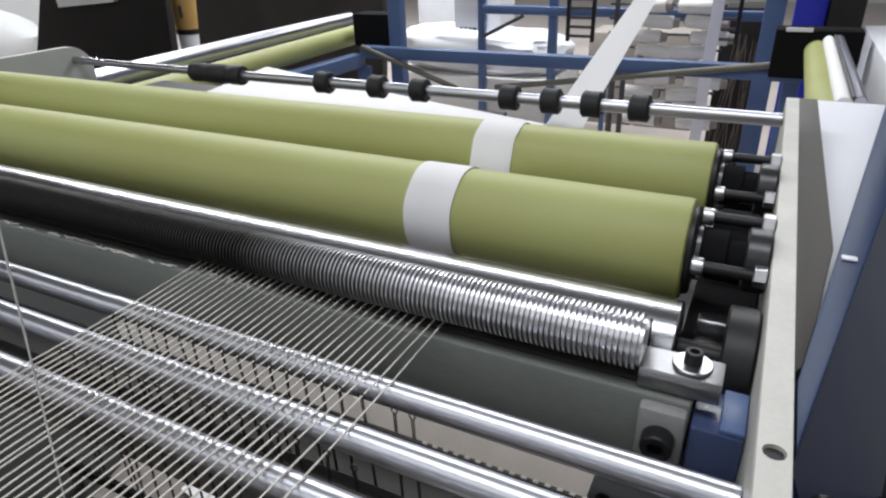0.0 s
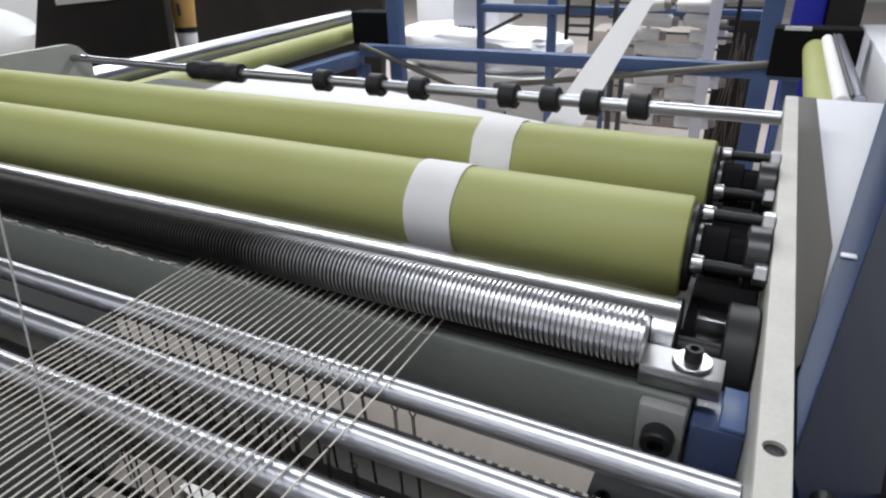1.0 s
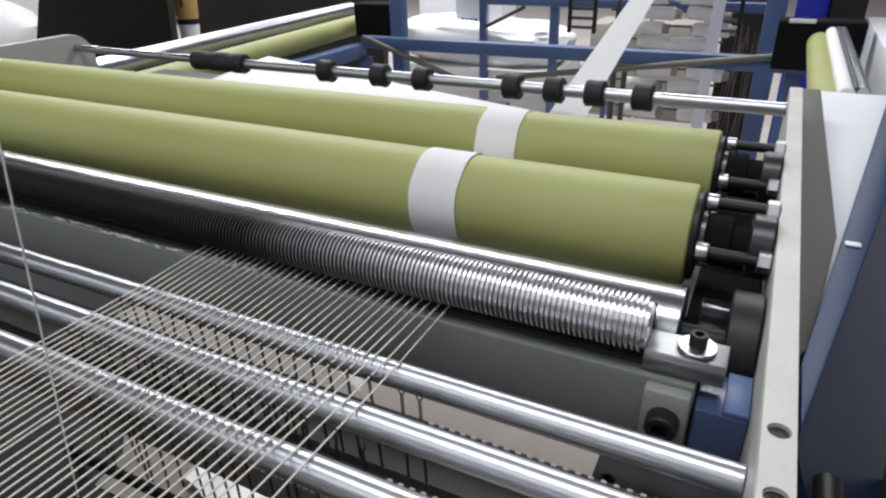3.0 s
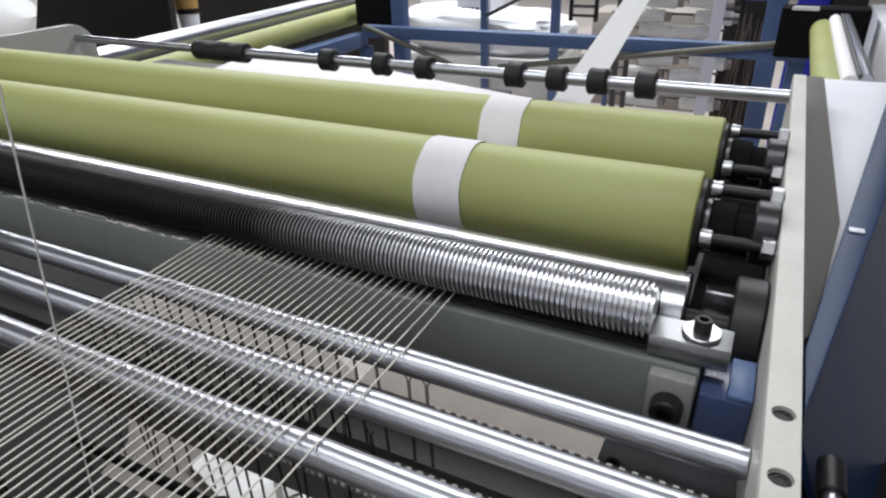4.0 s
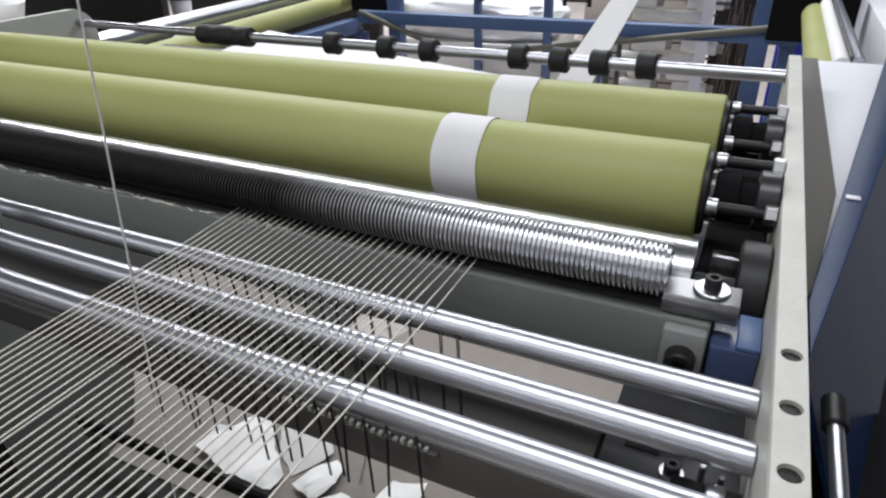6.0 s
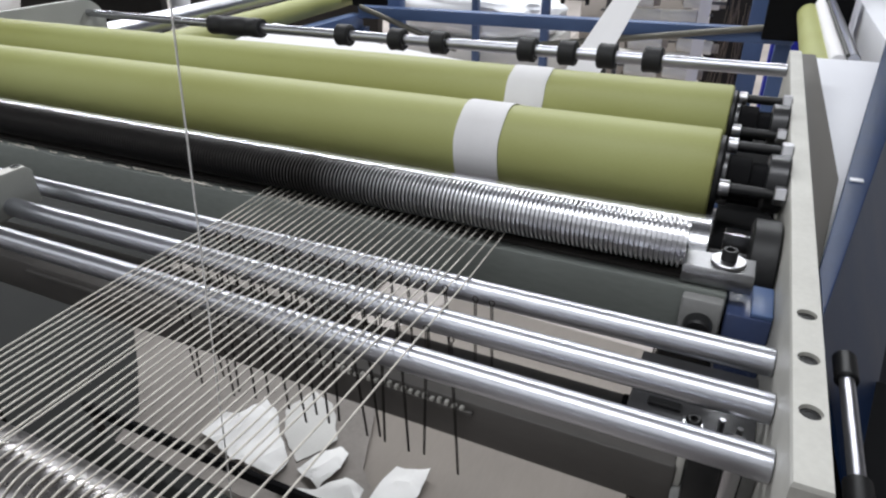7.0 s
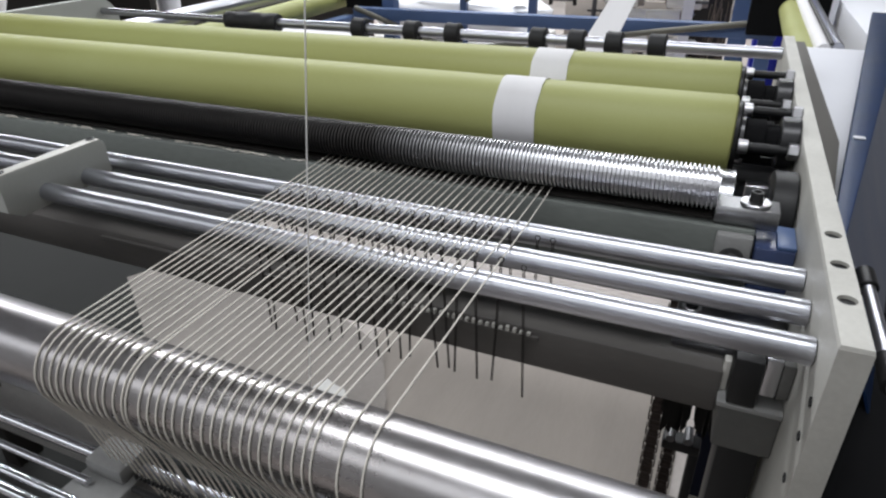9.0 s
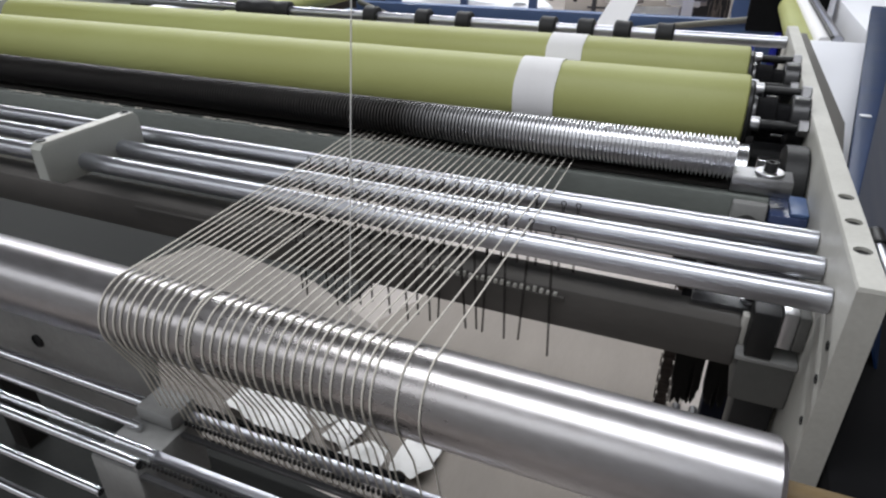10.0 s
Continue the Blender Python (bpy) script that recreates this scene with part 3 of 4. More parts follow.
for x, y in ((-0.034, 0.322), (-0.022, 0.318)):
    part("pin", rod(B(), (x, y, 0.9962), (x, y, 1.012), 0.0022, 0.0004, 12), STEEL, shelf, "bright steel pin")
part("slot_bar", box(B(), -0.086, -0.062, 0.334, 0.342, 0.9962, 0.9995, 0.001), BLACK, shelf, "black slotted bar")

def chain_run(x, y, z0, z1):
    c = thing("drive_chain", "rusty dark roller chain hanging under the rollers", "chain", (x, y, z0), "drive chains")
    k, z = 0, z1 - 0.008
    while z > z0 + 0.008:
        s = 0.0125 if k % 2 else 0.0095
        for side in (-1, 1):
            part("link", box(B(), x + side * s - 0.0012, x + side * s + 0.0012, y - 0.007, y + 0.007, z - 0.0115, z + 0.0115, 0.001, 1), RUST, c)
        part("roller", rod(B(), (x - 0.0085, y, z + 0.0095), (x + 0.0085, y, z + 0.0095), 0.006, 0.0004, 10), RUST, c)
        z -= 0.019
        k += 1
    part("strand", box(B(), x - 0.0084, x + 0.0084, y - 0.003, y + 0.003, z0, z1, 0.001), RUST, c)


hanger = thing("chain_hanger", "black steel hanger under the bearing carrier", "machine frame", (-0.06, 0.7, 0.9))
part("plate", box(B(), -0.125, PX0 - 0.0005, 0.535, 0.86, 0.902, 0.9295, 0.003), BLACK, hanger)
chain_run(-0.101, 0.78, 0.0, 0.9015)
chain_run(-0.066, 0.84, 0.0, 0.375)
tension = thing("chain_tensioner", "black chain tensioner arm on a post", "machine frame", (-0.05, 0.85, 0))
part("arm", box(B(), -0.082, -0.012, 0.825, 0.86, 0.3755, 0.398, 0.003), BLACK, tension)
part("post", box(B(), -0.03, -0.012, 0.83, 0.855, 0, 0.3752, 0.002), BLACK, tension)
for px_, pz in ((-0.068, 0.41), (-0.036, 0.412)):
    part("pin", rod(B(), (px_, 0.822, pz - 0.004), (px_, 0.862, pz - 0.004), 0.0085, 0.001, 16), DARKSTEEL, tension, "round steel pin")
brush = thing("bristle_brush", "black bristle brush hanging under the roller carrier", "brush", (-0.06, 0.55, 0.7))
part("back_block", box(B(), -0.096, -0.022, 0.536, 0.575, 0.78, 0.9018, 0.002), BLACK, brush)
for k in range(24):
    x = -0.0945 + 0.00305 * k
    if k in (12, 13):
        continue
    low = 0.678 + 0.0004 * k + random.uniform(-0.004, 0.007) + (0.009 if k % 5 == 0 else 0) + (0.02 if k in (0, 11, 14, 23) else 0)
    lean = random.uniform(-0.001, 0.001)
    bm = B()
    prism(bm, [(x - 0.0019, 0.7798), (x + 0.0021, 0.7798), (x + lean + 0.0022, low + 0.006), (x + lean + random.uniform(-0.0005, 0.0008), low), (x + lean - 0.0019, low + 0.005)], 0.54, 0.562, "y")
    part("tuft", bm, BRISTLE, brush)

# ---- big roller ----
BY, BZ, BR = 0.062, 1.036, 0.030
big = thing("big_chrome_roller", "large turned steel roller carrying the yarns", "roller", (-0.8, BY, BZ - BR))
part("barrel", rod(B(), (-1.6, BY, BZ), (-0.047, BY, BZ), BR, 0.003, 72), BIGSTEEL, big)
part("journal", rod(B(), (-0.047, BY, BZ), (0.2, BY, BZ), 0.009), BRASS, big, "yellowed shaft end")

# ---- yarns ----
YR = 0.00068
N = 34
for i in range(N):
    xs = -0.515 + 0.273 * i / (N - 1)
    xb = -0.498 + 0.225 * i / 31 if i < 32 else (-0.257, -0.241)[i - 32]
    xb += random.uniform(-0.0012, 0.0012)
    if i == 12:
        xb -= 0.004
    ya = [(0.466, 1.0600), (0.4406, GZ - GR - YR), (0.352, 1.0594 + YR), (0.300, 1.0607 + YR), (0.248, 1.0627 + YR)]
    pts = []
    for y, z in ya:
        f = (0.451 - y) / (0.451 - BY)
        pts.append((xs + (xb - xs) * f, y, z))
    for d in range(80, 208, 8):
        y, z = on(BY, BZ, BR + YR, d)
        pts.append((xb + 0.003 * (d - 80) / 125, y, z))
    pts.append((xb + 0.0035, 0.0505, 0.985))
    pts.append((xb + 0.004, 0.062, 0.93))
    pts.append((xb + 0.004, 0.07, 0.90))
    single("yarn", tube(B(), pts, YR, 7), YARN, "thin off-white yarn stretched over chrome rods", "yarn", "warp yarns")

# ---- drop wires ----
def drop_wire(x, y, z, tilt, lean):
    pts = []
    for d in range(250, -71, -20):
        pts.append((x + 0.0023 * math.cos(radians(d)), y, z + 0.0023 * math.sin(radians(d))))
    right, left = Vector(pts[-1]), Vector(pts[0])
    tip = Vector((x + tilt, y + lean, z - random.uniform(0.126, 0.142)))
    down = [right.lerp(tip, k / 4) for k in range(1, 5)]
    up = [left.lerp(tip - Vector((0.0012, 0, 0)), k / 4) for k in range(4, 0, -1)]
    pts = up + pts + down
    single("drop_wire", tube(B(), pts, 0.00052, 6), WIRE, "dark hooked drop wire hanging on a yarn", "drop wire", "drop wires")


for i in range(N):
    y = 0.328 if i % 2 == 0 else 0.273
    xs = -0.515 + 0.273 * i / (N - 1)
    xb = -0.498 + 0.225 * i / 31 if i < 32 else (-0.257, -0.241)[i - 32]
    f = (0.451 - y) / (0.451 - BY)
    drop_wire(xs + (xb - xs) * f, y, 1.062, random.uniform(-0.006, 0.012), random.uniform(-0.008, 0.006) if i % 2 else random.uniform(-0.004, 0.009))
for x, y in ((-0.226, 0.328), (-0.212, 0.328), (-0.222, 0.273)):
    drop_wire(x, y, 1.058, random.uniform(0, 0.006), 0.002)
for y in (0.328, 0.273):
    rail = thing("drop_wire_rail", "thin dark rail with a row of pale notches", "rail", (-0.4, y, 1.034), "drop wire rails")
    part("bar", rod(B(), (-0.74, y, 1.036), (PX0, y, 1.036), 0.0017, 0.0003, 12), WIRE, rail)
    for k in range(24):
        x = -0.205 + 0.0079 * k
        part("notch", box(B(), x, x + 0.0035, y - 0.0013, y + 0.0006, 1.0372, 1.0386, 0.0003, 1), ALU, rail)
guide = thing("wire_guide", "brown-grey lower guide strip with pale notches", "rail", (-0.4, 0.281, 0.98))
part("strip", box(B(), -0.74, -0.208, 0.2792, 0.2832, 0.9825, 0.9855, 0.0006), UMBER, guide)
for k in range(22):
    x = -0.355 + 0.0065 * k
    part("notch", box(B(), x, x + 0.0032, 0.2788, 0.2828, 0.9857, 0.9895 + random.uniform(-0.001, 0.0015), 0.0004, 1), ALU, guide)

# ---- hanging thread ----
hang = tube(B(), [(0.266, 0.25, 3.8), (0.049, 0.046, 0.7), (0, 0, 0), (-0.028, -0.026, -0.4), (-0.052, -0.049, -0.75)], 0.0006, 8)
hanging_thread = single("hanging_thread", hang, PAPER, "single loose pale thread hanging through the machine", "thread")
hanging_thread.location = (-0.374, 0.208, 1.2)

# ---- lower comb and bars ----
for y, r, x1 in ((0.064, 0.0052, -0.5), (0.041, 0.0032, -0.5), (0.023, 0.0036, -0.465), (0.0105, 0.0045, -0.47), (-0.02, 0.0034, -0.476), (-0.043, 0.0036, -0.45)):
    single("lower_bar", rod(B(), (-1.5, y, 0.93), (x1, y, 0.93), r, 0, 20), POLISHED, "bright chrome bar below the big roller", "rod", "lower bars")
holder = thing("comb_holder", "worn grey holder at the end of the comb bars", "bracket", (-0.49, 0.04, 0.86))
part("block", box(B(), -0.522, -0.47, 0.006, 0.075, 0.86, 0.9245, 0.004), CASTING, holder)
part("cap", box(B(), -0.515, -0.475, 0.05, 0.08, 0.9248, 0.94, 0.004), CASTING, holder)
for y, z in ((0.068, 0.932), (0.0235, 0.93)):
    comb = thing("yarn_comb", "bright comb bar with dark eyelets for the yarns", "comb", (-0.35, y, z - 0.006), "yarn combs")
    part("bar", box(B(), -0.472, -0.2, y - 0.004, y + 0.004, z - 0.006, z, 0.0012), CHROME, comb)
    part("lower_bar", box(B(), -0.472, -0.2, y - 0.016, y - 0.011, z - 0.014, z - 0.01, 0.001), DARKSTEEL, comb)
    for k in range(62):
        x = -0.469 + k * 0.00432
        part("eyelet", lathe(B(), (x, y - 0.009, z - 0.004), (x, y - 0.009, z - 0.0005), [(0, 0.0007), (0, 0.0015), (0.0035, 0.0015), (0.0035, 0.0007), (0, 0.0007)], 8), BLACK, comb)
under = thing("under_beam", "grey steel beam with a bolt hole under the roller", "machine frame", (-1.0, 0.11, 0.85))
part("web", box(B(), -1.6, -0.56, 0.102, 0.112, 0.84, 0.985, 0.002), CASTING, under)
part("hole_plug", lathe(B(), (-0.707, 0.1025, 0.916), (-0.707, 0.0995, 0.916), [(0, 0.0075), (0.0024, 0.0075), (0.0028, 0.0065), (0.0012, 0.006), (0.0012, 0)], 20), BLACK, under, "dark bolt hole")

# ---- floor things ----
def torn_sheet(outline, mat, label, seed, lift=0.022):
    """A torn sheet of paper that lies crumpled on the floor."""
    bm = B()
    f = bm.faces.new([bm.verts.new((x, y, 0)) for x, y in outline])
    bmesh.ops.triangulate(bm, faces=[f])
    for _ in range(3):
        bmesh.ops.subdivide_edges(bm, edges=bm.edges[:], cuts=1, use_grid_fill=True)
    for v in bm.verts:
        p = v.co.copy()
        broad = noise.noise(Vector((p.x * 9 + seed, p.y * 9, 1.3)))
        fold = abs(noise.noise(Vector((p.x * 16, p.y * 16 + seed, 4.1))))
        v.co = Vector((p.x + 0.006 * noise.noise(p * 30 + Vector((seed, 0, 0))), p.y + 0.006 * noise.noise(p * 30 + Vector((0, seed, 9))), lift * (0.8 + broad - 0.5 * fold)))
    low = min(v.co.z for v in bm.verts)
    for v in bm.verts:
        v.co.z += 0.0172 - low
    bmesh.ops.recalc_face_normals(bm, faces=bm.faces[:])
    bmesh.ops.solidify(bm, geom=bm.faces[:], thickness=-0.0009)
    return tagged(finish("paper_sheet", bm, mat, 14), label, "paper", "paper scraps")


torn_sheet([(-1.26, 0.815), (-1.25, 0.90), (-1.19, 0.905), (-1.18, 1.0), (-1.12, 0.975), (-1.05, 0.90), (-0.967, 0.832), (-0.964, 0.775), (-1.1, 0.765)], PAPER, "torn white paper sheet lying on a dusty board", 1, 0.03)
torn_sheet([(-1.10, 0.99), (-1.07, 1.09), (-0.98, 1.06), (-0.89, 0.95), (-0.95, 0.845), (-1.03, 0.90)], WRAP, "grey wrapping sheet lying among torn paper", 2, 0.012)
torn_sheet([(-0.93, 0.815), (-0.90, 0.90), (-0.875, 0.94), (-0.835, 0.92), (-0.82, 0.86), (-0.845, 0.79)], PAPER, "crumpled white paper scrap lying on the floor", 3, 0.04)
torn_sheet([(-0.955, 0.76), (-0.845, 0.785), (-0.79, 0.84), (-0.73, 0.83), (-0.72, 0.76), (-0.86, 0.71)], PAPER, "torn white paper sheet lying on the floor", 4, 0.03)
torn_sheet([(-0.715, 0.79), (-0.70, 0.94), (-0.61, 0.965), (-0.605, 0.83), (-0.64, 0.775)], PAPER, "small torn white paper scrap on the floor", 5, 0.02)
foot_bar = thing("floor_bar", "black square steel bar low over the floor", "bar", (-1.1, 0.71, 0.0166))
part("bar", box(B(), -1.566, -0.62, 0.6985, 0.713, 0.084, 0.116, 0.002), MATTE, foot_bar)
for x in (-1.55, -0.68):
    part("foot", box(B(), x, x + 0.035, 0.70, 0.712, 0.0168, 0.0838, 0.002), BROWNPANEL, foot_bar, "dark brown foot")
single("dusty_board", prism(B(), [(-2.16, 1.32), (-1.85, 1.10), (-1.655, 0.945), (-1.50, 0.81), (-1.47, 0.697), (-0.6, 0.697), (-0.6, 0.75), (-0.78, 0.9), (-0.85, 1.08), (-0.98, 1.3), (-1.4, 1.5), (-2.0, 1.6)], 0.0125, 0.0165, "z"), DUSTY, "dusty grey board lying on the floor", "board")
# a mat at the left; its reach under the machine stands for shade
single("floor_mat_and_shade", prism(B(), [(-2.25, 3.0), (-1.98, 1.9), (-1.2, 1.9), (-1.2, 1.5), (-1.3, 1.0), (-1.1, 0.69), (-0.74, 0.66), (-0.62, 0.3), (-0.62, -1.2), (-5.5, -1.2), (-5.5, 3.0)], 0.0, 0.012, "z", 0.003), MAT_SHADE, "dark rubber mat, stretched to stand for shade under the machine", "mat")
# larger than the card itself, so its brown also shades the floor here
single("card_and_floor_shade", prism(B(), [(-1.06, 1.38), (-0.54, 0.42), (-0.04, 0.4), (-0.03, 1.72), (-0.9, 1.76)], 0.0005, 0.003, "z"), BOARD, "brown cardboard sheet, widened to darken the shaded floor", "cardboard")

# ---- behind the rollers ----
single("white_cloth", prism(B(), [(-1.45, 1.6), (-1.05, 1.47), (-0.72, 1.36), (-0.43, 1.275), (-0.5, 1.19), (-1.36, 1.24)], 0.984, 0.99, "z", 0.001), WEB, "flat white cloth lying behind the green rollers", "cloth")


def square_bar(name, a, b, w, mat, label, category="frame beam"):
    m, length = frame_of(a, b)
    bm = B()
    box(bm, -w / 2, w / 2, -w / 2, w / 2, 0, length, 0.004)
    bmesh.ops.transform(bm, matrix=m, verts=bm.verts[:])
    return single(name, bm, mat, label, category)


square_bar("frame_beam", (-1.78, 2.63, 0.857), (0.06, 2.63, 0.862), 0.052, BLUE, "blue painted square frame beam behind the rollers")
square_bar("frame_beam", (-1.86, 2.72, 0.80), (-1.92, 1.35, 0.80), 0.065, BLUE, "blue painted square beam under a side roller")
square_bar("frame_post", (-1.625, 2.70, 0), (-1.625, 2.70, 2.0), 0.062, BLUE, "blue painted square frame post", "frame post")
square_bar("frame_post", (-1.765, 4.0, 0), (-1.765, 4.0, 2.0), 0.045, BLUE, "blue painted square frame post", "frame post")
square_bar("frame_post", (-1.29, 4.0, 0), (-1.29, 4.0, 2.0), 0.05, BLUE, "blue painted square frame post", "frame post")
square_bar("frame_beam", (-1.74, 3.96, 0.905), (-0.13, 3.96, 0.898), 0.05, BLUE, "blue painted square frame beam")
square_bar("frame_brace", (-1.74, 3.96, 0.74), (-1.47, 3.96, 0.87), 0.022, DARKSTEEL, "thin dark diagonal frame brace")
square_bar("frame_post", (-0.07, 3.0, 0), (-0.07, 3.0, 2.0), 0.075, BLUE, "blue painted square frame post", "frame post")
square_bar("frame_post", (0.03, 2.68, 0), (0.03, 2.68, 0.835), 0.055, BLUE, "blue painted square frame post", "frame post")
square_bar("frame_post", (-1.84, 2.72, 0), (-1.84, 2.72, 0.768), 0.055, BLUE, "blue painted square frame post", "frame post")
for a, b in (((-1.76, 2.592, 0.884), (-1.27, 2.592, 0.725)), ((-1.09, 2.592, 0.745), (0.064, 2.592, 0.91))):
    single("stay_tube", rod(B(), a, b, 0.012), OLIVEROD, "dull olive-grey stay tube across the frame", "tube", "stay tubes")

left_set = thing("side_roller", "chrome side roller above a green one", "roller", (-2.02, 2.1, 0.83))
part("chrome_roll", rod(B(), (-2.0, 1.2, 0.950), (-2.08, 2.98, 0.955), 0.034), CHROME, left_set)
part("green_roll", rod(B(), (-1.93, 1.2, 0.878), (-1.975, 2.9, 0.895), 0.046), GREEN, left_set)
part("end_block", box(B(), -1.9, -1.69, 2.74, 2.86, 0.86, 1.01, 0.006), MATTE, left_set, "black end block")
right_set = thing("side_roller", "chrome side roller above a green one", "roller", (0.13, 2.1, 0.93))
part("chrome_roll", rod(B(), (0.142, 1.635, 0.998), (0.140, 2.54, 0.997), 0.013), CHROME, right_set)
part("thin_roll", rod(B(), (0.128, 1.635, 1.006), (0.127, 2.54, 1.006), 0.0045), WORN, right_set, "thin brown rod")
part("white_roll", rod(B(), (0.112, 1.635, 0.99), (0.11, 2.54, 0.99), 0.017), WEB, right_set, "white wrapped roll")
part("green_roll", rod(B(), (0.08, 1.635, 0.956), (0.08, 2.54, 0.956), 0.035), GREEN, right_set)
part("end_block", box(B(), -0.05, 0.21, 2.55, 2.66, 0.86, 1.02, 0.006), MATTE, right_set, "black end block")
part("end_plate", box(B(), -0.02, 0.06, 2.54, 2.549, 1.015, 1.028, 0.002), WHITEPANEL, right_set, "white plate edge")
single("display_cabinet", box(B(), 0.0, 0.11, 3.0, 3.3, 0, 1.6, 0.006), ROYAL, "royal blue machine cabinet", "cabinet")
single("display_cabinet", box(B(), 0.115, 0.23, 2.95, 3.3, 0, 1.6, 0.006), CHARCOAL, "plain black machine cabinet", "cabinet")
single("white_cabinet", box(B(), 0.24, 1.2, 1.7, 3.0, 0, 0.985, 0.006), WHITEPANEL, "large white machine cabinet", "cabinet")

# sacks and boxes
bm = B()
bmesh.ops.create_icosphere(bm, subdivisions=4, radius=1.0)
for v in bm.verts:
    n = noise.noise(v.co * 2.1) * 0.12 + noise.noise(v.co * 5.5) * 0.05
    sx, sy, sz = [math.copysign(abs(c) ** 0.6, c) for c in v.co]
    v.co = Vector((-1.92 + 0.62 * sx * (1 + n), 4.35 + 0.3 * sy * (1 + n), 0.6 + 0.15 * sz * (1 + n) - 0.03 * sx))
single("white_sack", bm, SACK, "bulging white woven sack on a grey crate", "sack")
single("crate", box(B(), -2.5, -1.3, 4.05, 4.7, 0, 0.462, 0.01), WRAP, "low grey crate under a sack", "crate")
carton = thing("white_carton", "upright white carton with dark printed marks", "carton", (-1.92, 4.2, 0.7))
part("carton_body", box(B(), -2.05, -1.8, 4.18, 4.4, 0.70, 1.25, 0.004), WHITEPANEL, carton)
for k in range(4):
    part("printed_bar", box(B(), -2.01 + 0.033 * k, -1.987 + 0.033 * k, 4.1765, 4.1795, 0.712, 0.76), INK, carton)
single("grey_bale", box(B(), -2.75, -2.1, 4.9, 5.5, 0, 1.25, 0.05, 3), SACK, "pale wrapped bale standing on the floor", "bale")

# dark panels at the far side
single("machine_cabinet", prism(B(), [(-5.6, 0.0), (-3.8, 0.0), (-3.64, 1.5), (-4.75, 1.5), (-5.0, 1.02)], 3.2, 3.26, "y", 0.006), CHARCOAL, "charcoal machine cabinet with a slanted side", "cabinet")
single("machine_cabinet", prism(B(), [(-3.56, 0.0), (-2.1, 0.0), (-2.0, 1.1), (-2.6, 1.4), (-3.36, 1.4)], 3.2, 3.26, "y", 0.006), BROWNPANEL, "dark brown machine cabinet with a slanted side", "cabinet")
single("paper_stack", prism(B(), [(-4.76, 0.945), (-4.15, 0.99), (-4.1, 1.03), (-4.76, 1.03)], 3.16, 3.1995, "y", 0.003), PAPER, "white paper clipped to a dark panel", "paper")
stand = thing("tan_stand", "tan painted stand with a black band", "stand", (-3.76, 3.42, 0))
part("upper", lathe(B(), (-3.76, 3.42, 0.80), (-3.76, 3.42, 1.6), [(0, 0.0), (0, 0.09), (0.8, 0.14), (0.8, 0)], 16), ORANGE, stand)
part("band", lathe(B(), (-3.76, 3.42, 0.765), (-3.76, 3.42, 0.799), [(0, 0), (0, 0.093), (0.034, 0.095), (0.034, 0)], 16), BLACK, stand, "black band")
part("label", box(B(), -3.72, -3.69, 3.318, 3.324, 0.88, 0.96, 0.002), DARKSTEEL, stand, "small dark label plate")
part("foot", lathe(B(), (-3.76, 3.42, 0), (-3.76, 3.42, 0.764), [(0, 0), (0, 0.05), (0.764, 0.088), (0.764, 0)], 16), WHITEPANEL, stand, "pale tapered foot")
bm = B()
bmesh.ops.create_icosphere(bm, subdivisions=3, radius=1.0)
for v in bm.verts:
    n = noise.noise(v.co * 2.0) * 0.15
    v.co = Vector((-7.9 + 0.9 * v.co.x * (1 + n), 4.2 + 0.5 * v.co.y * (1 + n), 0.4 + 0.4 * v.co.z))
single("white_sack", bm, WALL, "bulging grey woven sack on the floor", "sack")

# yarn creel
creel = thing("yarn_creel", "steel creel frame that holds yarn packages", "creel", (-0.55, 3.7, 0))
for x in (-0.86, -0.36):
    part("upright", box(B(), x - 0.012, x + 0.012, 3.78, 3.81, 0, 1.4, 0.002), DARKSTEEL, creel)
for z in (0.965, 0.89, 0.815, 0.74, 0.665, 0.59, 0.515, 0.44, 0.365):
    part("cross_bar", box(B(), -0.9, -0.3, 3.79, 3.80, z - 0.006, z + 0.006, 0.001), DARKSTEEL, creel)
package = thing("yarn_package", "off-white wound yarn package on a creel", "yarn package", (0, 0, 0), "creel packages")
part("winding", lathe(B(), (-0.09, 0, 0), (0.09, 0, 0), [(0, 0.012), (0, 0.029), (0.006, 0.032), (0.174, 0.035), (0.18, 0.031), (0.18, 0.012)], 24), SPOOL, package, local=True)
part("core", lathe(B(), (-0.1, 0, 0), (0.1, 0, 0), [(0, 0.009), (0, 0.013), (0.185, 0.013), (0.185, 0.027), (0.222, 0.024), (0.222, 0.009)], 16), BOARD, package, "brown card core", local=True)
spots = [(x + random.uniform(-0.015, 0.015), z) for k, z in enumerate((0.965, 0.89, 0.815, 0.74, 0.665, 0.59, 0.515, 0.44, 0.365)) for x in (-0.68 + 0.05 * (k % 2), -0.45 + 0.04 * (k % 3))]
for k, (x, z) in enumerate(spots):
    part("peg", rod(B(), (x, 3.79, z), (x, 3.705, z), 0.005, 0.0005, 10), DARKSTEEL, creel)
    m = pose(x, 3.71, z, 0, random.uniform(-4, 4), random.uniform(-8, 8))
    if k == 0:
        package.location, package.rotation_euler = m.translation, m.to_euler()
    else:
        copy_thing(package, m)


tray = thing("cloth_tray", "dark steel stand under the white cloth", "machine frame", (-1.1, 1.3, 0))
part("bar", box(B(), -1.64, -0.55, 1.24, 1.36, 0.955, 0.9835, 0.003), DARKSTEEL, tray)
part("arm", box(B(), -1.6595, -1.63, 1.08, 1.30, 0.93, 0.9548, 0.002), DARKSTEEL, tray)


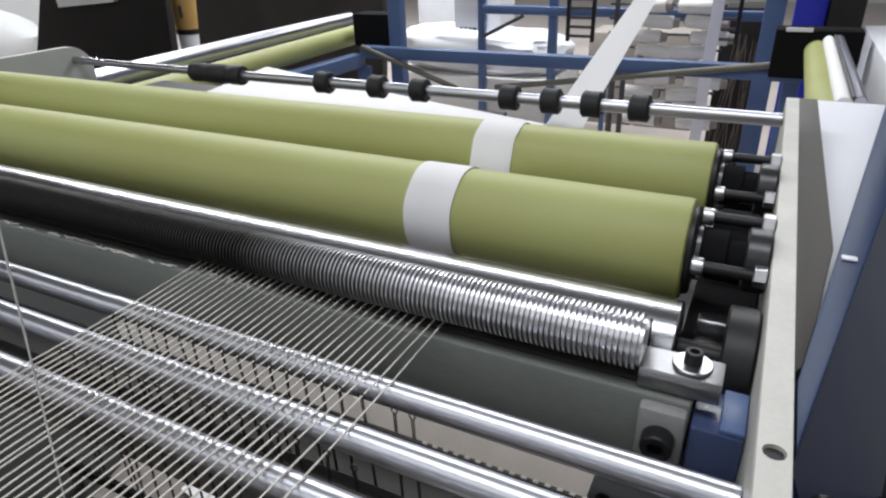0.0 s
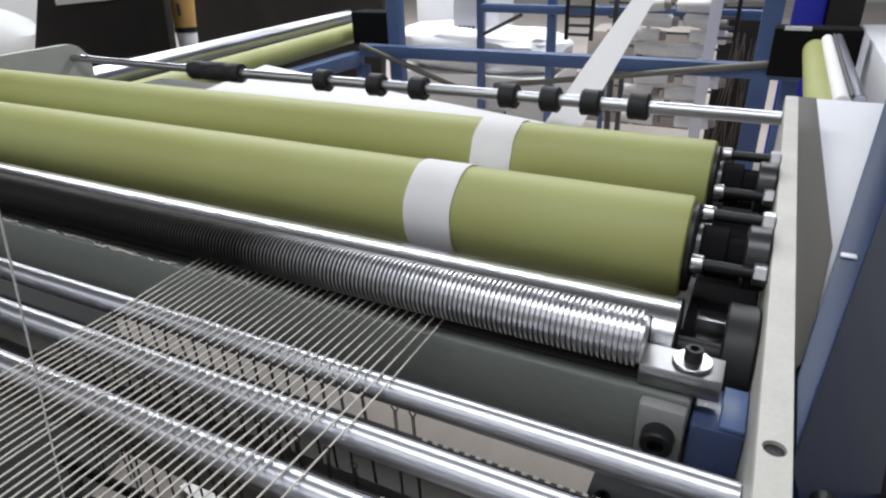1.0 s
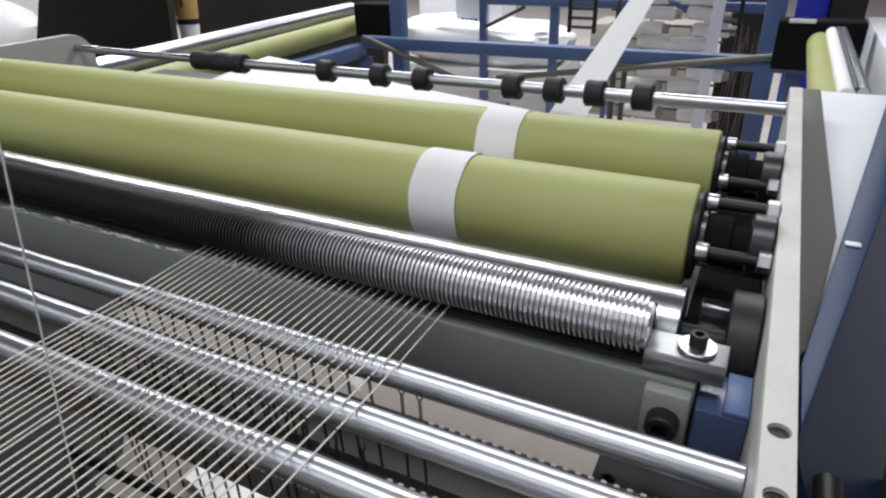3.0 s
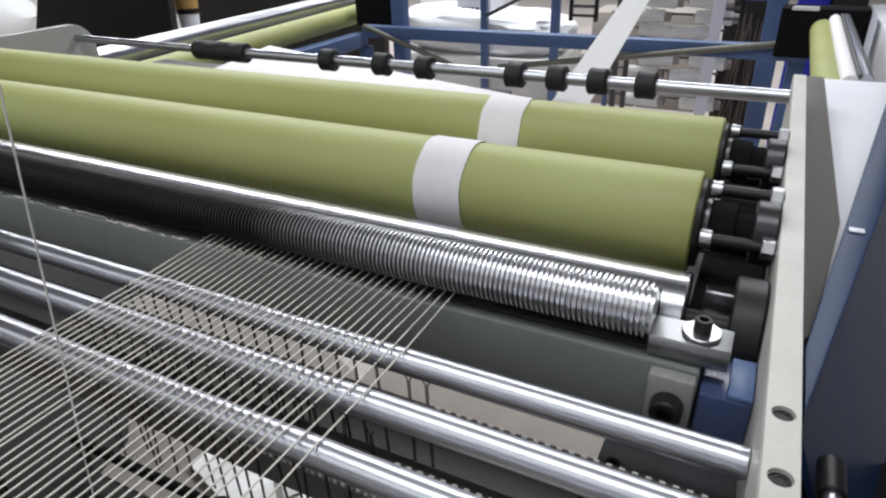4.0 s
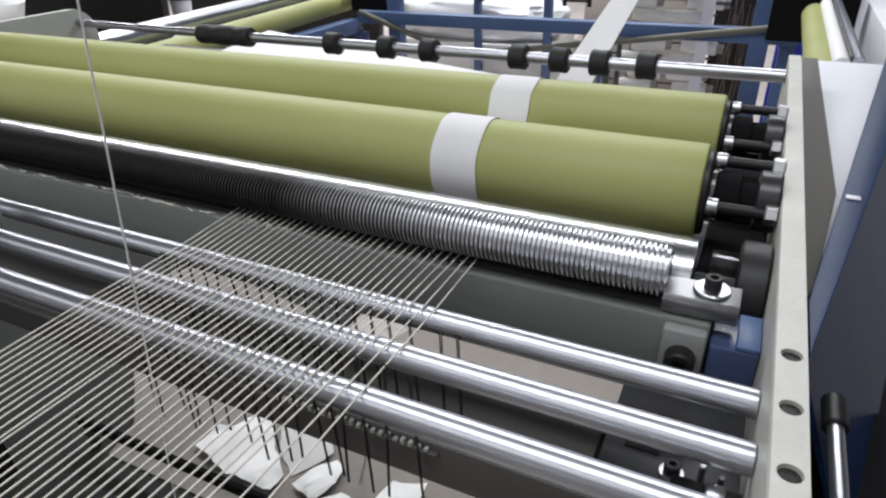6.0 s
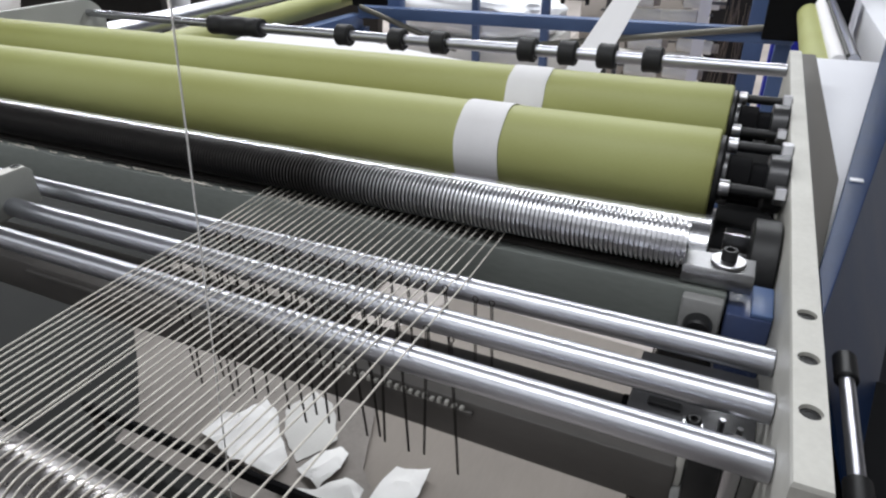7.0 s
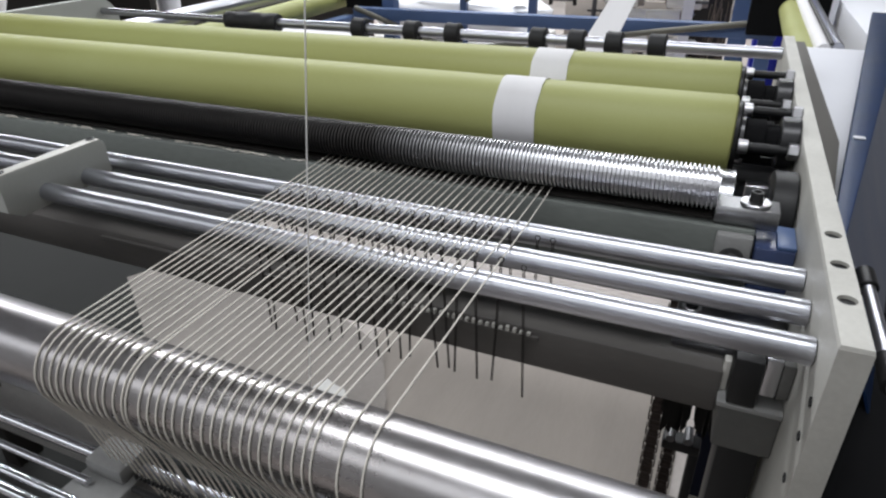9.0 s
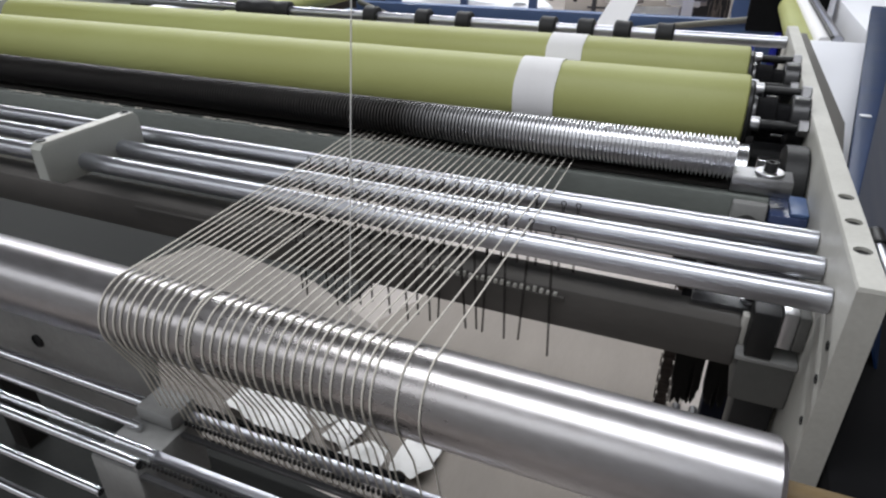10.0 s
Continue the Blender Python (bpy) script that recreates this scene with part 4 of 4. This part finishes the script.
single("dark_locker", box(B(), -0.33, -0.12, 4.05, 4.3, 0, 0.93, 0.006), CHARCOAL, "dark locker behind the yarn creel", "cabinet")


def cable_ladder(x, w, z0):
    t = thing("cable_ladder", "black hanging cable ladder with rungs", "cable ladder", (x, 3.4, z0), "cable ladders")
    for s in (-1, 1):
        part("rail", box(B(), x + s * w - 0.009, x + s * w + 0.009, 3.39, 3.41, z0, 5.0, 0.001), BLACK, t)
    for k in range(int((1.3 - z0) / 0.045)):
        part("rung", box(B(), x - w + 0.009, x + w - 0.009, 3.395, 3.405, z0 + 0.02 + k * 0.045, z0 + 0.034 + k * 0.045), DARKSTEEL, t)


cable_ladder(-0.955, 0.065, 0.82)
cable_ladder(-0.27, 0.055, 0.83)
tape_pts = [(-0.21 - 0.12 * f, 3.3, 5.0 - 5.0 * f) for f in [k / 8 for k in range(9)]]
single("far_tape", ribbon(B(), tape_pts, [(0.026, 0, 0)] * 9, 0.0008), WEB, "white woven tape hanging before the creel", "tape")


# clutter before the creel
for k in range(16):
    x, z = -0.2 + 0.012 * (k % 8), 0.9 + random.uniform(-0.05, 0.03)
    pts, lean = [], random.uniform(-0.14, 0.1)
    for i in range(9):
        f = i / 8
        pts.append((x + lean * f + 0.012 * math.sin(5 * f + k), 3.06 + 0.01 * (k % 5) + 0.012 * math.sin(4 * f + 2 * k), z * (1 - f) + 0.003))
    single("loose_wire", tube(B(), pts, 0.0014, 6), WOODY, "thin brown loose wire hanging before the creel", "wire", "loose wires")
for x in (-0.845, -0.80, -0.745):
    square_bar("creel_post", (x, 3.55, 0), (x, 3.55, 0.72 if x < -0.83 else 0.64), 0.026, BLUE if x < -0.83 else DARKSTEEL, "slim painted post before the yarn creel", "frame post")
box_pile = thing("carton_pile", "stacked brown cartons behind the creel", "carton", (-1.1, 5.0, 0))
for k, (x, z, w, h) in enumerate(((-1.35, 0, 0.42, 0.36), (-0.9, 0, 0.4, 0.4), (-1.28, 0.362, 0.36, 0.3), (-0.88, 0.402, 0.34, 0.26))):
    part("carton", box(B(), x, x + w, 4.85, 5.25, z, z + h, 0.004), BOARD, box_pile)


def motions():
    """The loose thread sways a little; all else stands still."""
    walk(hanging_thread, [(t, pose(-0.374 + dx, 0.208, 1.2, 0, tilt, 0)) for t, dx, tilt in SWAY])


motions()
